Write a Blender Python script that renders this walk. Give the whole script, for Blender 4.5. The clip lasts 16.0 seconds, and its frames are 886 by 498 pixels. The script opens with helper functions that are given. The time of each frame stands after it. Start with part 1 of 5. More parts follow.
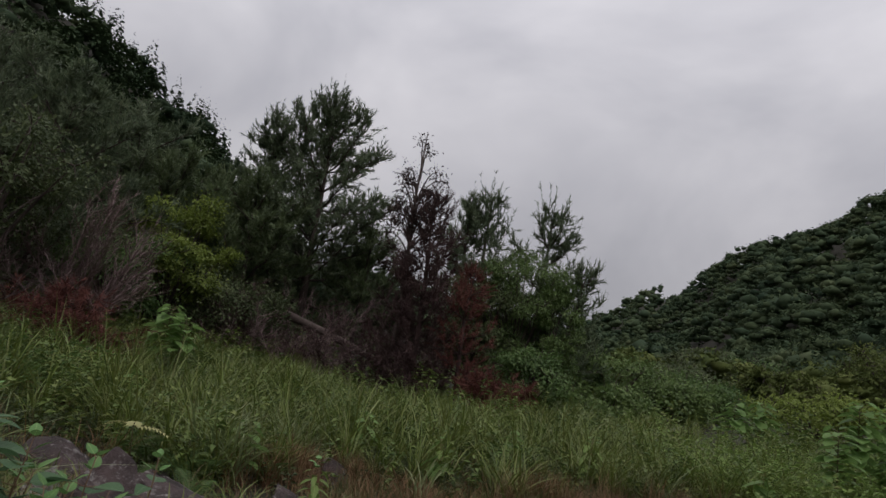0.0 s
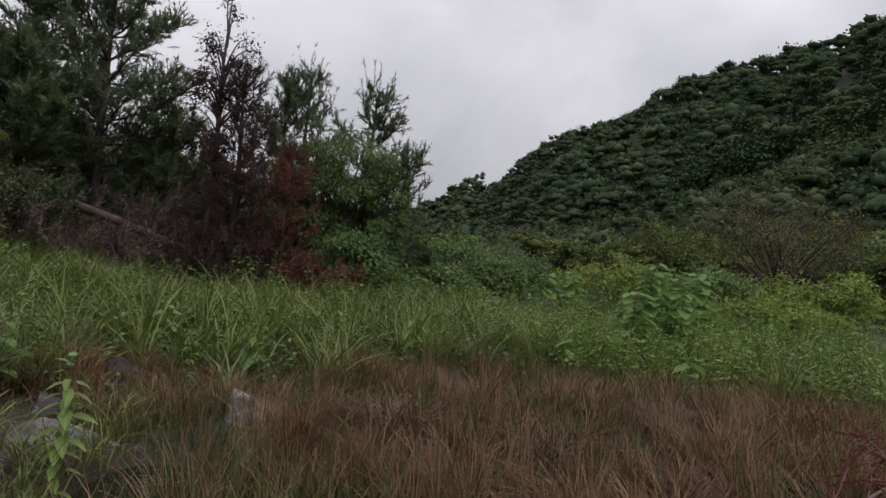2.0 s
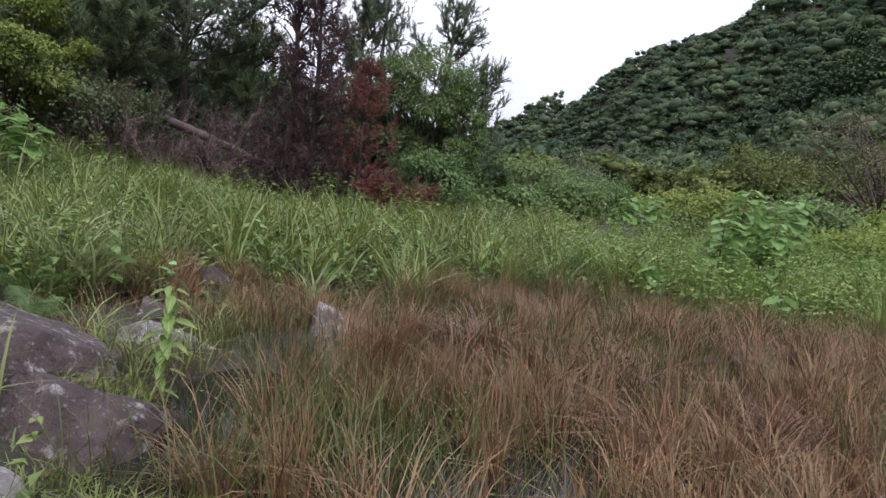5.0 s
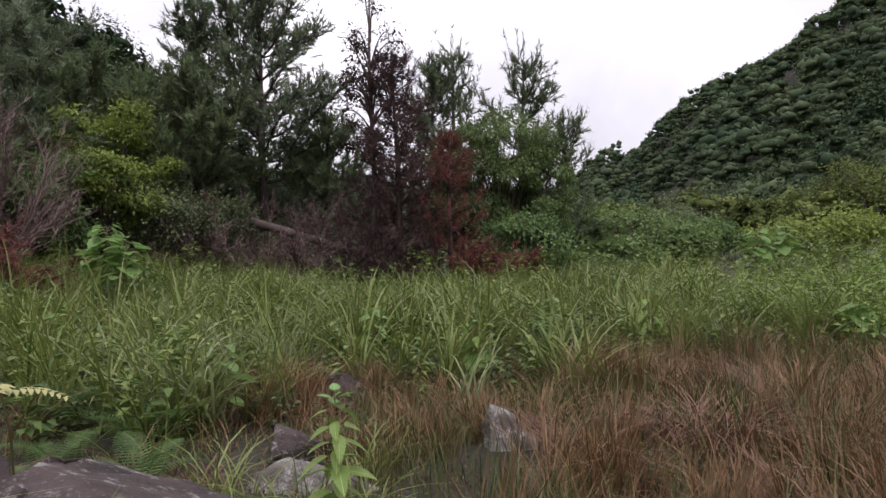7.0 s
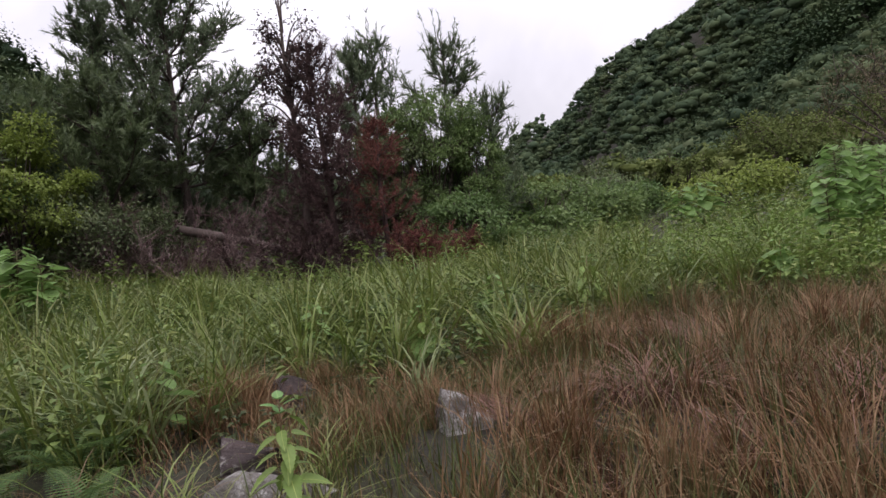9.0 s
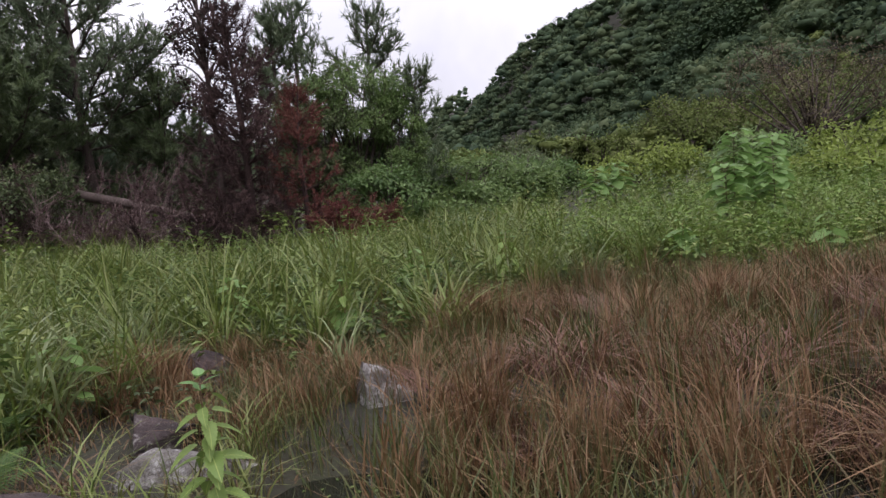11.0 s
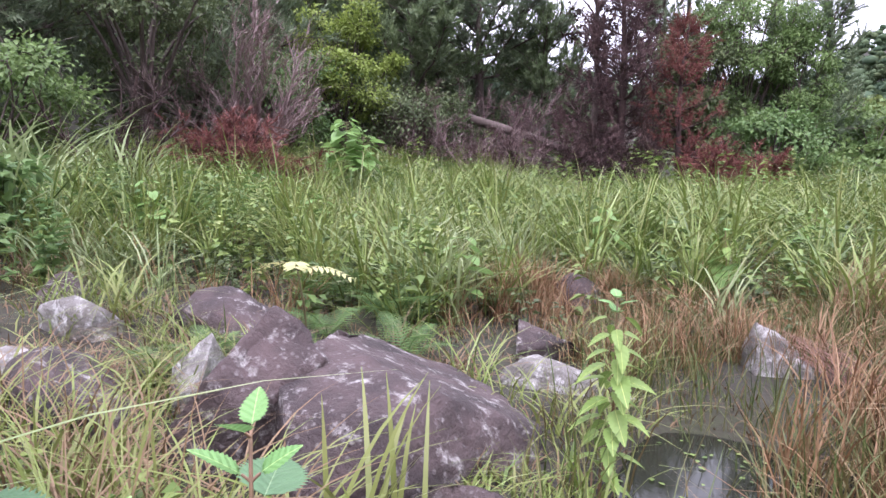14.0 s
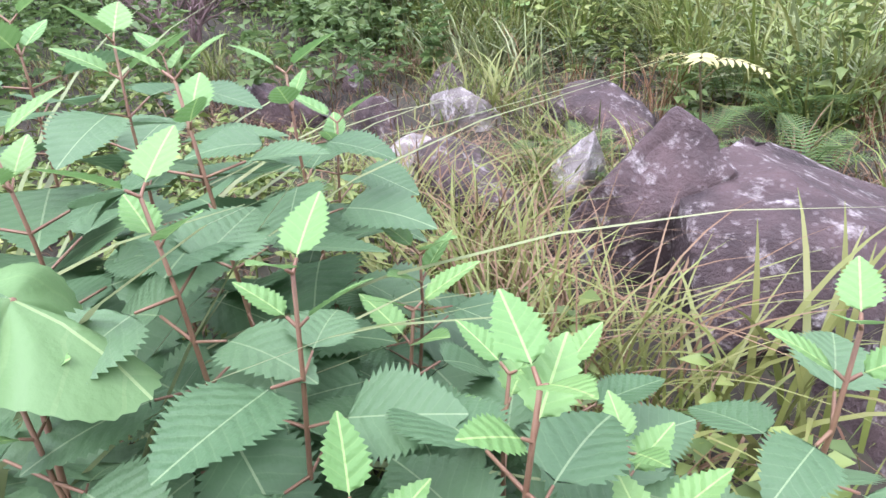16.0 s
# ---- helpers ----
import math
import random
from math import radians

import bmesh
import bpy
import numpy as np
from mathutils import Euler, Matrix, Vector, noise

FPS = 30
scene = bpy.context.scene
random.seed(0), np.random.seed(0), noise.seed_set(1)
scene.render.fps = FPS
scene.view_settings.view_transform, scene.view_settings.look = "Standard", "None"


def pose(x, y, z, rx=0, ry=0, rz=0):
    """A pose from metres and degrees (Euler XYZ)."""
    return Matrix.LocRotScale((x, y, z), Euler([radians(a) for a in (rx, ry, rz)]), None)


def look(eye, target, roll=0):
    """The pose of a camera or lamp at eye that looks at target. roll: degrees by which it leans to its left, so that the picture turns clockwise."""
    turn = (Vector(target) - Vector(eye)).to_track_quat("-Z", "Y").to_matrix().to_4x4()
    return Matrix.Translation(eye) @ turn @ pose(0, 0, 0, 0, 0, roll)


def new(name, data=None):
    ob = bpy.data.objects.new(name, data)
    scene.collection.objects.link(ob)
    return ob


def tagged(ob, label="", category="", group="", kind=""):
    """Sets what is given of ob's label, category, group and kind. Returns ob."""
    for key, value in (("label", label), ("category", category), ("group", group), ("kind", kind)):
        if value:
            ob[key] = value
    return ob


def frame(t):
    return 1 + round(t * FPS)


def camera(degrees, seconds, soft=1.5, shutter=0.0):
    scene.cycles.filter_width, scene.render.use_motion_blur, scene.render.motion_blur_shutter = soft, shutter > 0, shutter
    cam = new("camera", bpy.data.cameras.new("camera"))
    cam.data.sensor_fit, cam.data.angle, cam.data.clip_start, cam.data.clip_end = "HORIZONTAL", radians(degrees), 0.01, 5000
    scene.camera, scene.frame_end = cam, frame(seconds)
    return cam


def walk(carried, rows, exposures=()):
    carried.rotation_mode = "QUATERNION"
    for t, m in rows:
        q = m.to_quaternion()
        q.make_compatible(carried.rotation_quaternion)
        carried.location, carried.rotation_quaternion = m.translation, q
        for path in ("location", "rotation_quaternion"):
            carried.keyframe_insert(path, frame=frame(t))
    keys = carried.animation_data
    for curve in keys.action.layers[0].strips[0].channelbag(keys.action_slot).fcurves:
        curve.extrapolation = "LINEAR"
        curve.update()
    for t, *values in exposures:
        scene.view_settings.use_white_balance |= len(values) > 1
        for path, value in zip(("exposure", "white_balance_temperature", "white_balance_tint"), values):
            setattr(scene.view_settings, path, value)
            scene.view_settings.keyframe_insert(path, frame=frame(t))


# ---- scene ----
SHUT = 0.0
cam = camera(71.4, 16.0, soft=1.5, shutter=SHUT)
PATH = [
    (0, (1.880, 1.551, 1.220), (1.526, 5.435, 2.107), 8.81),
    (0.5, (1.897, 1.654, 1.178), (2.047, 5.579, 1.933), 10.12),
    (1, (1.963, 1.923, 1.155), (1.968, 5.806, 2.116), 11.66),
    (1.3, (2.101, 2.155, 1.296), (1.888, 5.922, 2.624), 19.09),
    (1.5, (2.133, 2.194, 1.303), (2.223, 6.081, 2.243), 12.02),
    (2, (2.042, 2.173, 1.135), (2.858, 6.076, 1.452), 4.91),
    (2.5, (2.100, 2.068, 1.088), (3.248, 5.899, 1.026), 5.53),
    (3, (2.071, 2.068, 1.111), (3.305, 5.866, 0.885), 7.28),
    (3.5, (2.038, 2.108, 1.081), (3.261, 5.909, 0.848), 7.10),
    (4, (2.025, 2.155, 1.157), (3.223, 5.963, 0.910), 6.80),
    (4.5, (2.037, 2.166, 1.126), (3.104, 6.011, 0.842), 6.80),
    (5, (1.982, 2.273, 1.129), (2.390, 6.245, 0.887), 6.59),
    (5.2, (1.910, 2.341, 1.124), (2.063, 6.335, 0.954), 4.63),
    (7.3, (1.373, 3.349, 1.080), (1.342, 7.343, 1.280), -2.12),
    (7.5, (1.366, 3.350, 1.086), (1.550, 7.345, 1.199), -1.24),
    (8, (1.364, 3.351, 1.115), (1.640, 7.339, 1.262), -3.34),
    (8.5, (1.390, 3.377, 1.097), (1.639, 7.367, 1.224), -5.69),
    (9, (1.414, 3.374, 1.088), (1.721, 7.362, 1.158), -7.39),
    (9.5, (1.446, 3.402, 1.077), (1.988, 7.365, 1.073), -8.14),
    (10, (1.454, 3.425, 1.063), (2.106, 7.372, 1.007), -8.74),
    (10.2, (1.446, 3.407, 1.064), (2.135, 7.346, 0.974), -8.77),
    (12.3, (1.210, 3.285, 1.204), (1.763, 7.243, 1.030), 2.15),
    (12.5, (1.177, 3.339, 1.174), (1.435, 7.326, 0.982), 1.56),
    (13, (1.177, 3.412, 1.132), (0.824, 7.365, 0.636), -1.21),
    (13.5, (1.158, 3.384, 1.075), (0.434, 7.255, 0.373), -1.32),
    (14, (1.102, 3.436, 1.069), (-0.244, 7.176, 0.624), 0.81),
    (14.5, (0.980, 3.521, 1.095), (-1.127, 6.915, 0.912), 2.75),
    (15, (0.869, 3.514, 1.107), (-1.821, 6.434, 0.617), 3.36),
    (15.5, (0.861, 3.466, 1.105), (-1.966, 6.077, 0.013), 0.25),
    (16, (0.825, 3.464, 1.070), (-2.004, 5.740, -0.608), -4.16),
]
EXPOSURES = [
    (0.0, -1.05, 6450, 11), (1.0, -1.1, 6450, 11), (1.5, -1.25, 6450, 11), (2.0, -0.65, 6400, 11), (2.5, 0.0, 6250, 11), (3.0, 0.65, 6150, 13), (3.5, 0.65, 6150, 13), (4.0, 0.5, 6150, 13), (4.5, 0.6, 6150, 13), (5.0, 0.42, 5950, 15), (5.2, 0.42, 6000, 14),
    (7.3, 0.03, 6400, 17), (10.2, -0.02, 6400, 17), (12.3, 0.28, 5900, 17), (13.0, 0.55, 6050, 19), (13.5, 1.42, 5850, 23), (14.0, 1.47, 5800, 24), (14.5, 1.07, 5850, 25), (15.0, 1.12, 5850, 26), (15.5, 1.6, 5850, 26), (16.0, 1.6, 5750, 25),
]
walk(cam, [(t, look(eye, target, roll)) for t, eye, target, roll in PATH], EXPOSURES)

# ---- world and sun: an overcast sky of broken grey cloud ----
world = bpy.data.worlds.new("overcast_sky")
scene.world = world
world.use_nodes = True
wn, wl = world.node_tree.nodes, world.node_tree.links
wn.clear()
sky = wn.new("ShaderNodeTexSky")
sky.sky_type, sky.sun_disc = "NISHITA", False
sky.sun_elevation, sky.sun_rotation = radians(58), radians(165)
tc = wn.new("ShaderNodeTexCoord")
squash = wn.new("ShaderNodeMapping")
squash.inputs["Scale"].default_value = (1.0, 1.0, 1.7)
cloud = wn.new("ShaderNodeTexNoise")
cloud.inputs["Scale"].default_value, cloud.inputs["Detail"].default_value = 2.0, 5.0
cloud.inputs["Roughness"].default_value, cloud.inputs["Distortion"].default_value = 0.5, 0.35
ramp = wn.new("ShaderNodeValToRGB")
ramp.color_ramp.elements[0].position, ramp.color_ramp.elements[0].color = 0.34, (0.60, 0.60, 0.655, 1)
ramp.color_ramp.elements[1].position, ramp.color_ramp.elements[1].color = 0.68, (1.0, 0.98, 1.02, 1)
skylevel = wn.new("ShaderNodeVectorMath")
skylevel.operation = "SCALE"
skylevel.inputs[3].default_value = 0.1
mixsky = wn.new("ShaderNodeMix")
mixsky.data_type = "RGBA"
mixsky.inputs["Factor"].default_value = 0.94
back = wn.new("ShaderNodeBackground")
back.inputs["Strength"].default_value = 1.0
wout = wn.new("ShaderNodeOutputWorld")
split = wn.new("ShaderNodeSeparateXYZ")
zenith = wn.new("ShaderNodeMapRange")
zenith.inputs["To Min"].default_value, zenith.inputs["To Max"].default_value = 0.64, 2.6
lift = wn.new("ShaderNodeVectorMath")
lift.operation = "SCALE"
wl.new(tc.outputs["Generated"], split.inputs["Vector"])
wl.new(split.outputs["Z"], zenith.inputs["Value"])
wl.new(ramp.outputs["Color"], lift.inputs[0])
wl.new(zenith.outputs["Result"], lift.inputs[3])
wl.new(tc.outputs["Generated"], squash.inputs["Vector"])
wl.new(squash.outputs["Vector"], cloud.inputs["Vector"])
wl.new(cloud.outputs["Fac"], ramp.inputs["Fac"])
wl.new(sky.outputs["Color"], skylevel.inputs[0])
wl.new(skylevel.outputs["Vector"], mixsky.inputs["A"])
wl.new(lift.outputs["Vector"], mixsky.inputs["B"])
wl.new(mixsky.outputs["Result"], back.inputs["Color"])
wl.new(back.outputs["Background"], wout.inputs["Surface"])
sun = new("sun", bpy.data.lights.new("sun", "SUN"))
sun.data.energy, sun.data.angle, sun.data.color = 1.4, radians(25), (1.0, 0.97, 0.93)
sun.matrix_world = look((0, 0, 50), (-8, 30, 0))


# ---- materials ----
def nodes_of(name):
    m = bpy.data.materials.new(name)
    m.use_nodes = True
    nt = m.node_tree
    return m, nt.nodes, nt.links, nt.nodes["Principled BSDF"]


def leafy(name, colours, rough=0.55, through_light=0.25, patch=1.2, patchy=0.5):
    """Foliage: each leaf or blade takes its own colour from the ramp, shifted by larger patches."""
    m, n, l, p = nodes_of(name)
    geo = n.new("ShaderNodeNewGeometry")
    tex = n.new("ShaderNodeTexNoise")
    tex.inputs["Scale"].default_value = patch
    pos = n.new("ShaderNodeTexCoord")
    l.new(pos.outputs["Object"], tex.inputs["Vector"])
    mixf = n.new("ShaderNodeMix")
    mixf.inputs["Factor"].default_value = patchy
    l.new(geo.outputs["Random Per Island"], mixf.inputs["A"])
    spread = n.new("ShaderNodeMapRange")
    spread.inputs["From Min"].default_value, spread.inputs["From Max"].default_value = 0.28, 0.72
    l.new(tex.outputs["Fac"], spread.inputs["Value"])
    l.new(spread.outputs["Result"], mixf.inputs["B"])
    r = n.new("ShaderNodeValToRGB")
    while len(r.color_ramp.elements) < len(colours):
        r.color_ramp.elements.new(0.5)
    for i, c in enumerate(colours):
        r.color_ramp.elements[i].position = i / max(1, len(colours) - 1)
        r.color_ramp.elements[i].color = (c[0] * 1.08, c[1] * 1.02, c[2] * 1.1, 1)
    l.new(mixf.outputs["Result"], r.inputs["Fac"])
    l.new(r.outputs["Color"], p.inputs["Base Color"])
    p.inputs["Roughness"].default_value = rough
    p.inputs["Specular IOR Level"].default_value = 0.3 if rough < 0.7 else 0.1
    if through_light:
        tr = n.new("ShaderNodeBsdfTranslucent")
        l.new(r.outputs["Color"], tr.inputs["Color"])
        ms = n.new("ShaderNodeMixShader")
        ms.inputs["Fac"].default_value = through_light
        l.new(p.outputs["BSDF"], ms.inputs[1])
        l.new(tr.outputs["BSDF"], ms.inputs[2])
        l.new(ms.outputs["Shader"], n["Material Output"].inputs["Surface"])
    return m


def big_noise(n, l, pos):
    t = n.new("ShaderNodeTexNoise")
    t.inputs["Scale"].default_value = 25
    l.new(pos.outputs["Object"], t.inputs["Vector"])
    return t.outputs["Fac"]


def veined(name, low, high, step=0.013, through_light=0.3):
    """A large leaf seen close: side veins pressed into the blade, a paler midrib, each leaf a little different."""
    m, n, l, p = nodes_of(name)
    pos, info, xyz = n.new("ShaderNodeTexCoord"), n.new("ShaderNodeObjectInfo"), n.new("ShaderNodeSeparateXYZ")
    l.new(pos.outputs["Object"], xyz.inputs["Vector"])

    def calc(op, a, b2=None):
        k = n.new("ShaderNodeMath")
        k.operation = op
        for i, v in enumerate((a, b2)):
            if v is None:
                continue
            if isinstance(v, (int, float)):
                k.inputs[i].default_value = v
            else:
                l.new(v, k.inputs[i])
        return k.outputs[0]

    side = calc("ABSOLUTE", xyz.outputs["Y"])
    along = calc("ADD", calc("SUBTRACT", xyz.outputs["X"], calc("MULTIPLY", side, 0.75)), calc("MULTIPLY", big_noise(n, l, pos), step * 0.5))
    vein = calc("SINE", calc("MULTIPLY", along, 6.283 / step))
    tex = n.new("ShaderNodeTexNoise")
    tex.inputs["Scale"].default_value, tex.inputs["Detail"].default_value = 130, 3
    l.new(pos.outputs["Object"], tex.inputs["Vector"])
    big = n.new("ShaderNodeTexNoise")
    big.inputs["Scale"].default_value = 14
    l.new(pos.outputs["Object"], big.inputs["Vector"])
    tone = calc("ADD", calc("MULTIPLY", info.outputs["Random"], 0.55), calc("MULTIPLY", big.outputs["Fac"], 0.45))
    rib = calc("LESS_THAN", side, 0.0014)
    groove = calc("MULTIPLY", calc("GREATER_THAN", vein, 0.95), 0.10)
    mixc = n.new("ShaderNodeMix")
    mixc.data_type = "RGBA"
    mixc.inputs["A"].default_value, mixc.inputs["B"].default_value = (*low, 1), (*high, 1)
    l.new(tone, mixc.inputs["Factor"])
    mixr = n.new("ShaderNodeMix")
    mixr.data_type = "RGBA"
    mixr.inputs["B"].default_value = (high[0] * 1.7, high[1] * 1.4, high[2] * 1.5, 1)
    l.new(calc("MAXIMUM", calc("MULTIPLY", rib, 0.8), groove), mixr.inputs["Factor"])
    l.new(mixc.outputs["Result"], mixr.inputs["A"])
    l.new(mixr.outputs["Result"], p.inputs["Base Color"])
    bp = n.new("ShaderNodeBump")
    bp.inputs["Strength"].default_value, bp.inputs["Distance"].default_value = 0.6, 0.002
    l.new(calc("ADD", calc("MULTIPLY", vein, -0.3), tex.outputs["Fac"]), bp.inputs["Height"])
    l.new(bp.outputs["Normal"], p.inputs["Normal"])
    p.inputs["Roughness"].default_value, p.inputs["Specular IOR Level"].default_value = 0.5, 0.3
    tr = n.new("ShaderNodeBsdfTranslucent")
    l.new(mixr.outputs["Result"], tr.inputs["Color"])
    ms = n.new("ShaderNodeMixShader")
    ms.inputs["Fac"].default_value = through_light
    l.new(p.outputs["BSDF"], ms.inputs[1])
    l.new(tr.outputs["BSDF"], ms.inputs[2])
    l.new(ms.outputs["Shader"], n["Material Output"].inputs["Surface"])
    return m


def surface(name, colours, scale=6.0, rough=0.9, bump=0.3, fine=40.0, stretch=(1, 1, 1)):
    """Bark, soil and the like: two scales of noise in the colour, fine relief."""
    m, n, l, p = nodes_of(name)
    pos = n.new("ShaderNodeTexCoord")
    mp = n.new("ShaderNodeMapping")
    mp.inputs["Scale"].default_value = stretch
    l.new(pos.outputs["Object"], mp.inputs["Vector"])
    a, b = n.new("ShaderNodeTexNoise"), n.new("ShaderNodeTexNoise")
    a.inputs["Scale"].default_value, b.inputs["Scale"].default_value = scale, fine
    a.inputs["Detail"].default_value = b.inputs["Detail"].default_value = 4
    for t in (a, b):
        l.new(mp.outputs["Vector"], t.inputs["Vector"])
    mx = n.new("ShaderNodeMix")
    mx.inputs["Factor"].default_value = 0.4
    l.new(a.outputs["Fac"], mx.inputs["A"])
    l.new(b.outputs["Fac"], mx.inputs["B"])
    r = n.new("ShaderNodeValToRGB")
    while len(r.color_ramp.elements) < len(colours):
        r.color_ramp.elements.new(0.5)
    for i, c in enumerate(colours):
        r.color_ramp.elements[i].position = 0.3 + 0.4 * i / max(1, len(colours) - 1)
        r.color_ramp.elements[i].color = (*c, 1)
    l.new(mx.outputs["Result"], r.inputs["Fac"])
    l.new(r.outputs["Color"], p.inputs["Base Color"])
    bp = n.new("ShaderNodeBump")
    bp.inputs["Strength"].default_value, bp.inputs["Distance"].default_value = bump, 0.02
    l.new(b.outputs["Fac"], bp.inputs["Height"])
    l.new(bp.outputs["Normal"], p.inputs["Normal"])
    p.inputs["Roughness"].default_value = rough
    return m


def rock_material(name, dark, mid, lichen, cover):
    """Weathered stone: mottled purple-brown body, pale lichen in blotches and specks, thin cracks."""
    m, n, l, p = nodes_of(name)
    pos, info = n.new("ShaderNodeTexCoord"), n.new("ShaderNodeObjectInfo")
    add = n.new("ShaderNodeVectorMath")
    l.new(pos.outputs["Object"], add.inputs[0])
    far = n.new("ShaderNodeVectorMath")
    far.operation = "SCALE"
    far.inputs[0].default_value = (37, 19, 53)
    l.new(info.outputs["Random"], far.inputs[3])
    l.new(far.outputs["Vector"], add.inputs[1])

    def tex(scale, detail, rough):
        t = n.new("ShaderNodeTexNoise")
        t.inputs["Scale"].default_value, t.inputs["Detail"].default_value, t.inputs["Roughness"].default_value = scale, detail, rough
        l.new(add.outputs["Vector"], t.inputs["Vector"])
        return t

    big, fine, blot = tex(4, 6, 0.6), tex(45, 5, 0.7), tex(11, 9, 0.68)
    body = n.new("ShaderNodeMix")
    body.data_type = "RGBA"
    body.inputs["A"].default_value, body.inputs["B"].default_value = (*dark, 1), (*mid, 1)
    stretch = n.new("ShaderNodeMapRange")
    stretch.inputs["From Min"].default_value, stretch.inputs["From Max"].default_value = 0.35, 0.65
    l.new(big.outputs["Fac"], stretch.inputs["Value"])
    l.new(stretch.outputs["Result"], body.inputs["Factor"])
    spots = n.new("ShaderNodeTexVoronoi")
    spots.inputs["Scale"].default_value = 27
    l.new(add.outputs["Vector"], spots.inputs["Vector"])
    dots = n.new("ShaderNodeMapRange")
    dots.inputs["From Min"].default_value, dots.inputs["From Max"].default_value = 0.26, 0.16
    dots.inputs["To Max"].default_value = 0.3
    l.new(spots.outputs["Distance"], dots.inputs["Value"])
    pale = n.new("ShaderNodeMapRange")
    pale.inputs["From Min"].default_value, pale.inputs["From Max"].default_value = cover, cover + 0.1
    l.new(blot.outputs["Fac"], pale.inputs["Value"])
    most = n.new("ShaderNodeMath")
    most.operation = "MAXIMUM"
    l.new(dots.outputs["Result"], most.inputs[0])
    l.new(pale.outputs["Result"], most.inputs[1])
    grain = n.new("ShaderNodeMath")
    grain.operation = "MULTIPLY"
    l.new(most.outputs[0], grain.inputs[0])
    gr = n.new("ShaderNodeMapRange")
    gr.inputs["From Min"].default_value, gr.inputs["From Max"].default_value = 0.3, 0.6
    l.new(fine.outputs["Fac"], gr.inputs["Value"])
    l.new(gr.outputs["Result"], grain.inputs[1])
    col = n.new("ShaderNodeMix")
    col.data_type = "RGBA"
    col.inputs["B"].default_value = (*lichen, 1)
    l.new(grain.outputs[0], col.inputs["Factor"])
    l.new(body.outputs["Result"], col.inputs["A"])
    l.new(col.outputs["Result"], p.inputs["Base Color"])
    h = n.new("ShaderNodeMath")
    l.new(fine.outputs["Fac"], h.inputs[0])
    l.new(blot.outputs["Fac"], h.inputs[1])
    bp = n.new("ShaderNodeBump")
    bp.inputs["Strength"].default_value, bp.inputs["Distance"].default_value = 0.8, 0.04
    l.new(h.outputs[0], bp.inputs["Height"])
    l.new(bp.outputs["Normal"], p.inputs["Normal"])
    p.inputs["Roughness"].default_value = 0.8
    return m


GRASS = leafy("green_grass", [(0.028, 0.050, 0.011), (0.075, 0.120, 0.024), (0.135, 0.190, 0.036), (0.165, 0.185, 0.055), (0.155, 0.225, 0.048), (0.30, 0.34, 0.15)], 0.45, 0.26, 2.2, 0.4)
PALE_GRASS = leafy("blue_green_grass", [(0.09, 0.13, 0.05), (0.19, 0.25, 0.10), (0.34, 0.38, 0.20)], 0.4, 0.3)
RUST = leafy("rust_grass", [(0.026, 0.015, 0.007), (0.092, 0.047, 0.020), (0.155, 0.088, 0.038), (0.26, 0.17, 0.085), (0.058, 0.070, 0.022), (0.11, 0.060, 0.026)], 0.6, 0.2, 3.0, 0.5)
PINK = leafy("pinkish_withered_grass", [(0.075, 0.037, 0.025), (0.155, 0.083, 0.056), (0.28, 0.18, 0.13)], 0.6, 0.2, 2.5, 0.3)
OLIVE = leafy("brown_olive_leaves", [(0.06, 0.058, 0.032), (0.125, 0.112, 0.064), (0.20, 0.18, 0.10)], 0.7, 0.2)
STRAW = leafy("straw", [(0.075, 0.050, 0.024), (0.165, 0.115, 0.058), (0.10, 0.052, 0.027)], 0.6, 0.15)
RUSH = leafy("marsh_rush", [(0.024, 0.043, 0.010), (0.058, 0.085, 0.020), (0.12, 0.112, 0.038), (0.09, 0.054, 0.024)], 0.5, 0.2, 2.5)
HERB = leafy("herb_leaves", [(0.034, 0.065, 0.018), (0.08, 0.135, 0.032), (0.155, 0.22, 0.052), (0.26, 0.30, 0.09)], 0.5, 0.25, 0.8)
BRIGHT = leafy("bright_leaves", [(0.10, 0.18, 0.035), (0.17, 0.27, 0.055), (0.25, 0.35, 0.10)], 0.45, 0.35)
NETTLE = veined("nettle_leaves", (0.054, 0.118, 0.050), (0.128, 0.222, 0.105), 0.022)
LOBED = veined("lobed_leaf_green", (0.13, 0.245, 0.09), (0.20, 0.33, 0.14), 0.05, 0.35)
NETTLE_TOP = veined("young_nettle_leaves", (0.11, 0.24, 0.07), (0.19, 0.33, 0.11), 0.016)
HEART = veined("heart_leaves", (0.14, 0.245, 0.065), (0.23, 0.36, 0.12), 0.07, 0.45)
LANCEGREEN = veined("lance_leaves", (0.14, 0.22, 0.05), (0.23, 0.32, 0.09), 0.025)
LIME = leafy("lime_leaves", [(0.10, 0.145, 0.026), (0.20, 0.275, 0.052), (0.31, 0.39, 0.10)], 0.5, 0.42)
SCRUB = leafy("yellow_green_scrub", [(0.055, 0.085, 0.024), (0.11, 0.145, 0.04), (0.18, 0.215, 0.066)], 0.7, 0.25, 0.25, 0.6)
YELLOW = leafy("yellow_leaves", [(0.34, 0.36, 0.12), (0.45, 0.46, 0.20)], 0.5, 0.35)
DARKLEAF = leafy("dark_leaves", [(0.042, 0.064, 0.027), (0.09, 0.125, 0.048), (0.15, 0.185, 0.075)], 0.55, 0.32)
MIDLEAF = leafy("mid_leaves", [(0.045, 0.095, 0.03), (0.10, 0.175, 0.05), (0.16, 0.245, 0.075)], 0.5, 0.38)
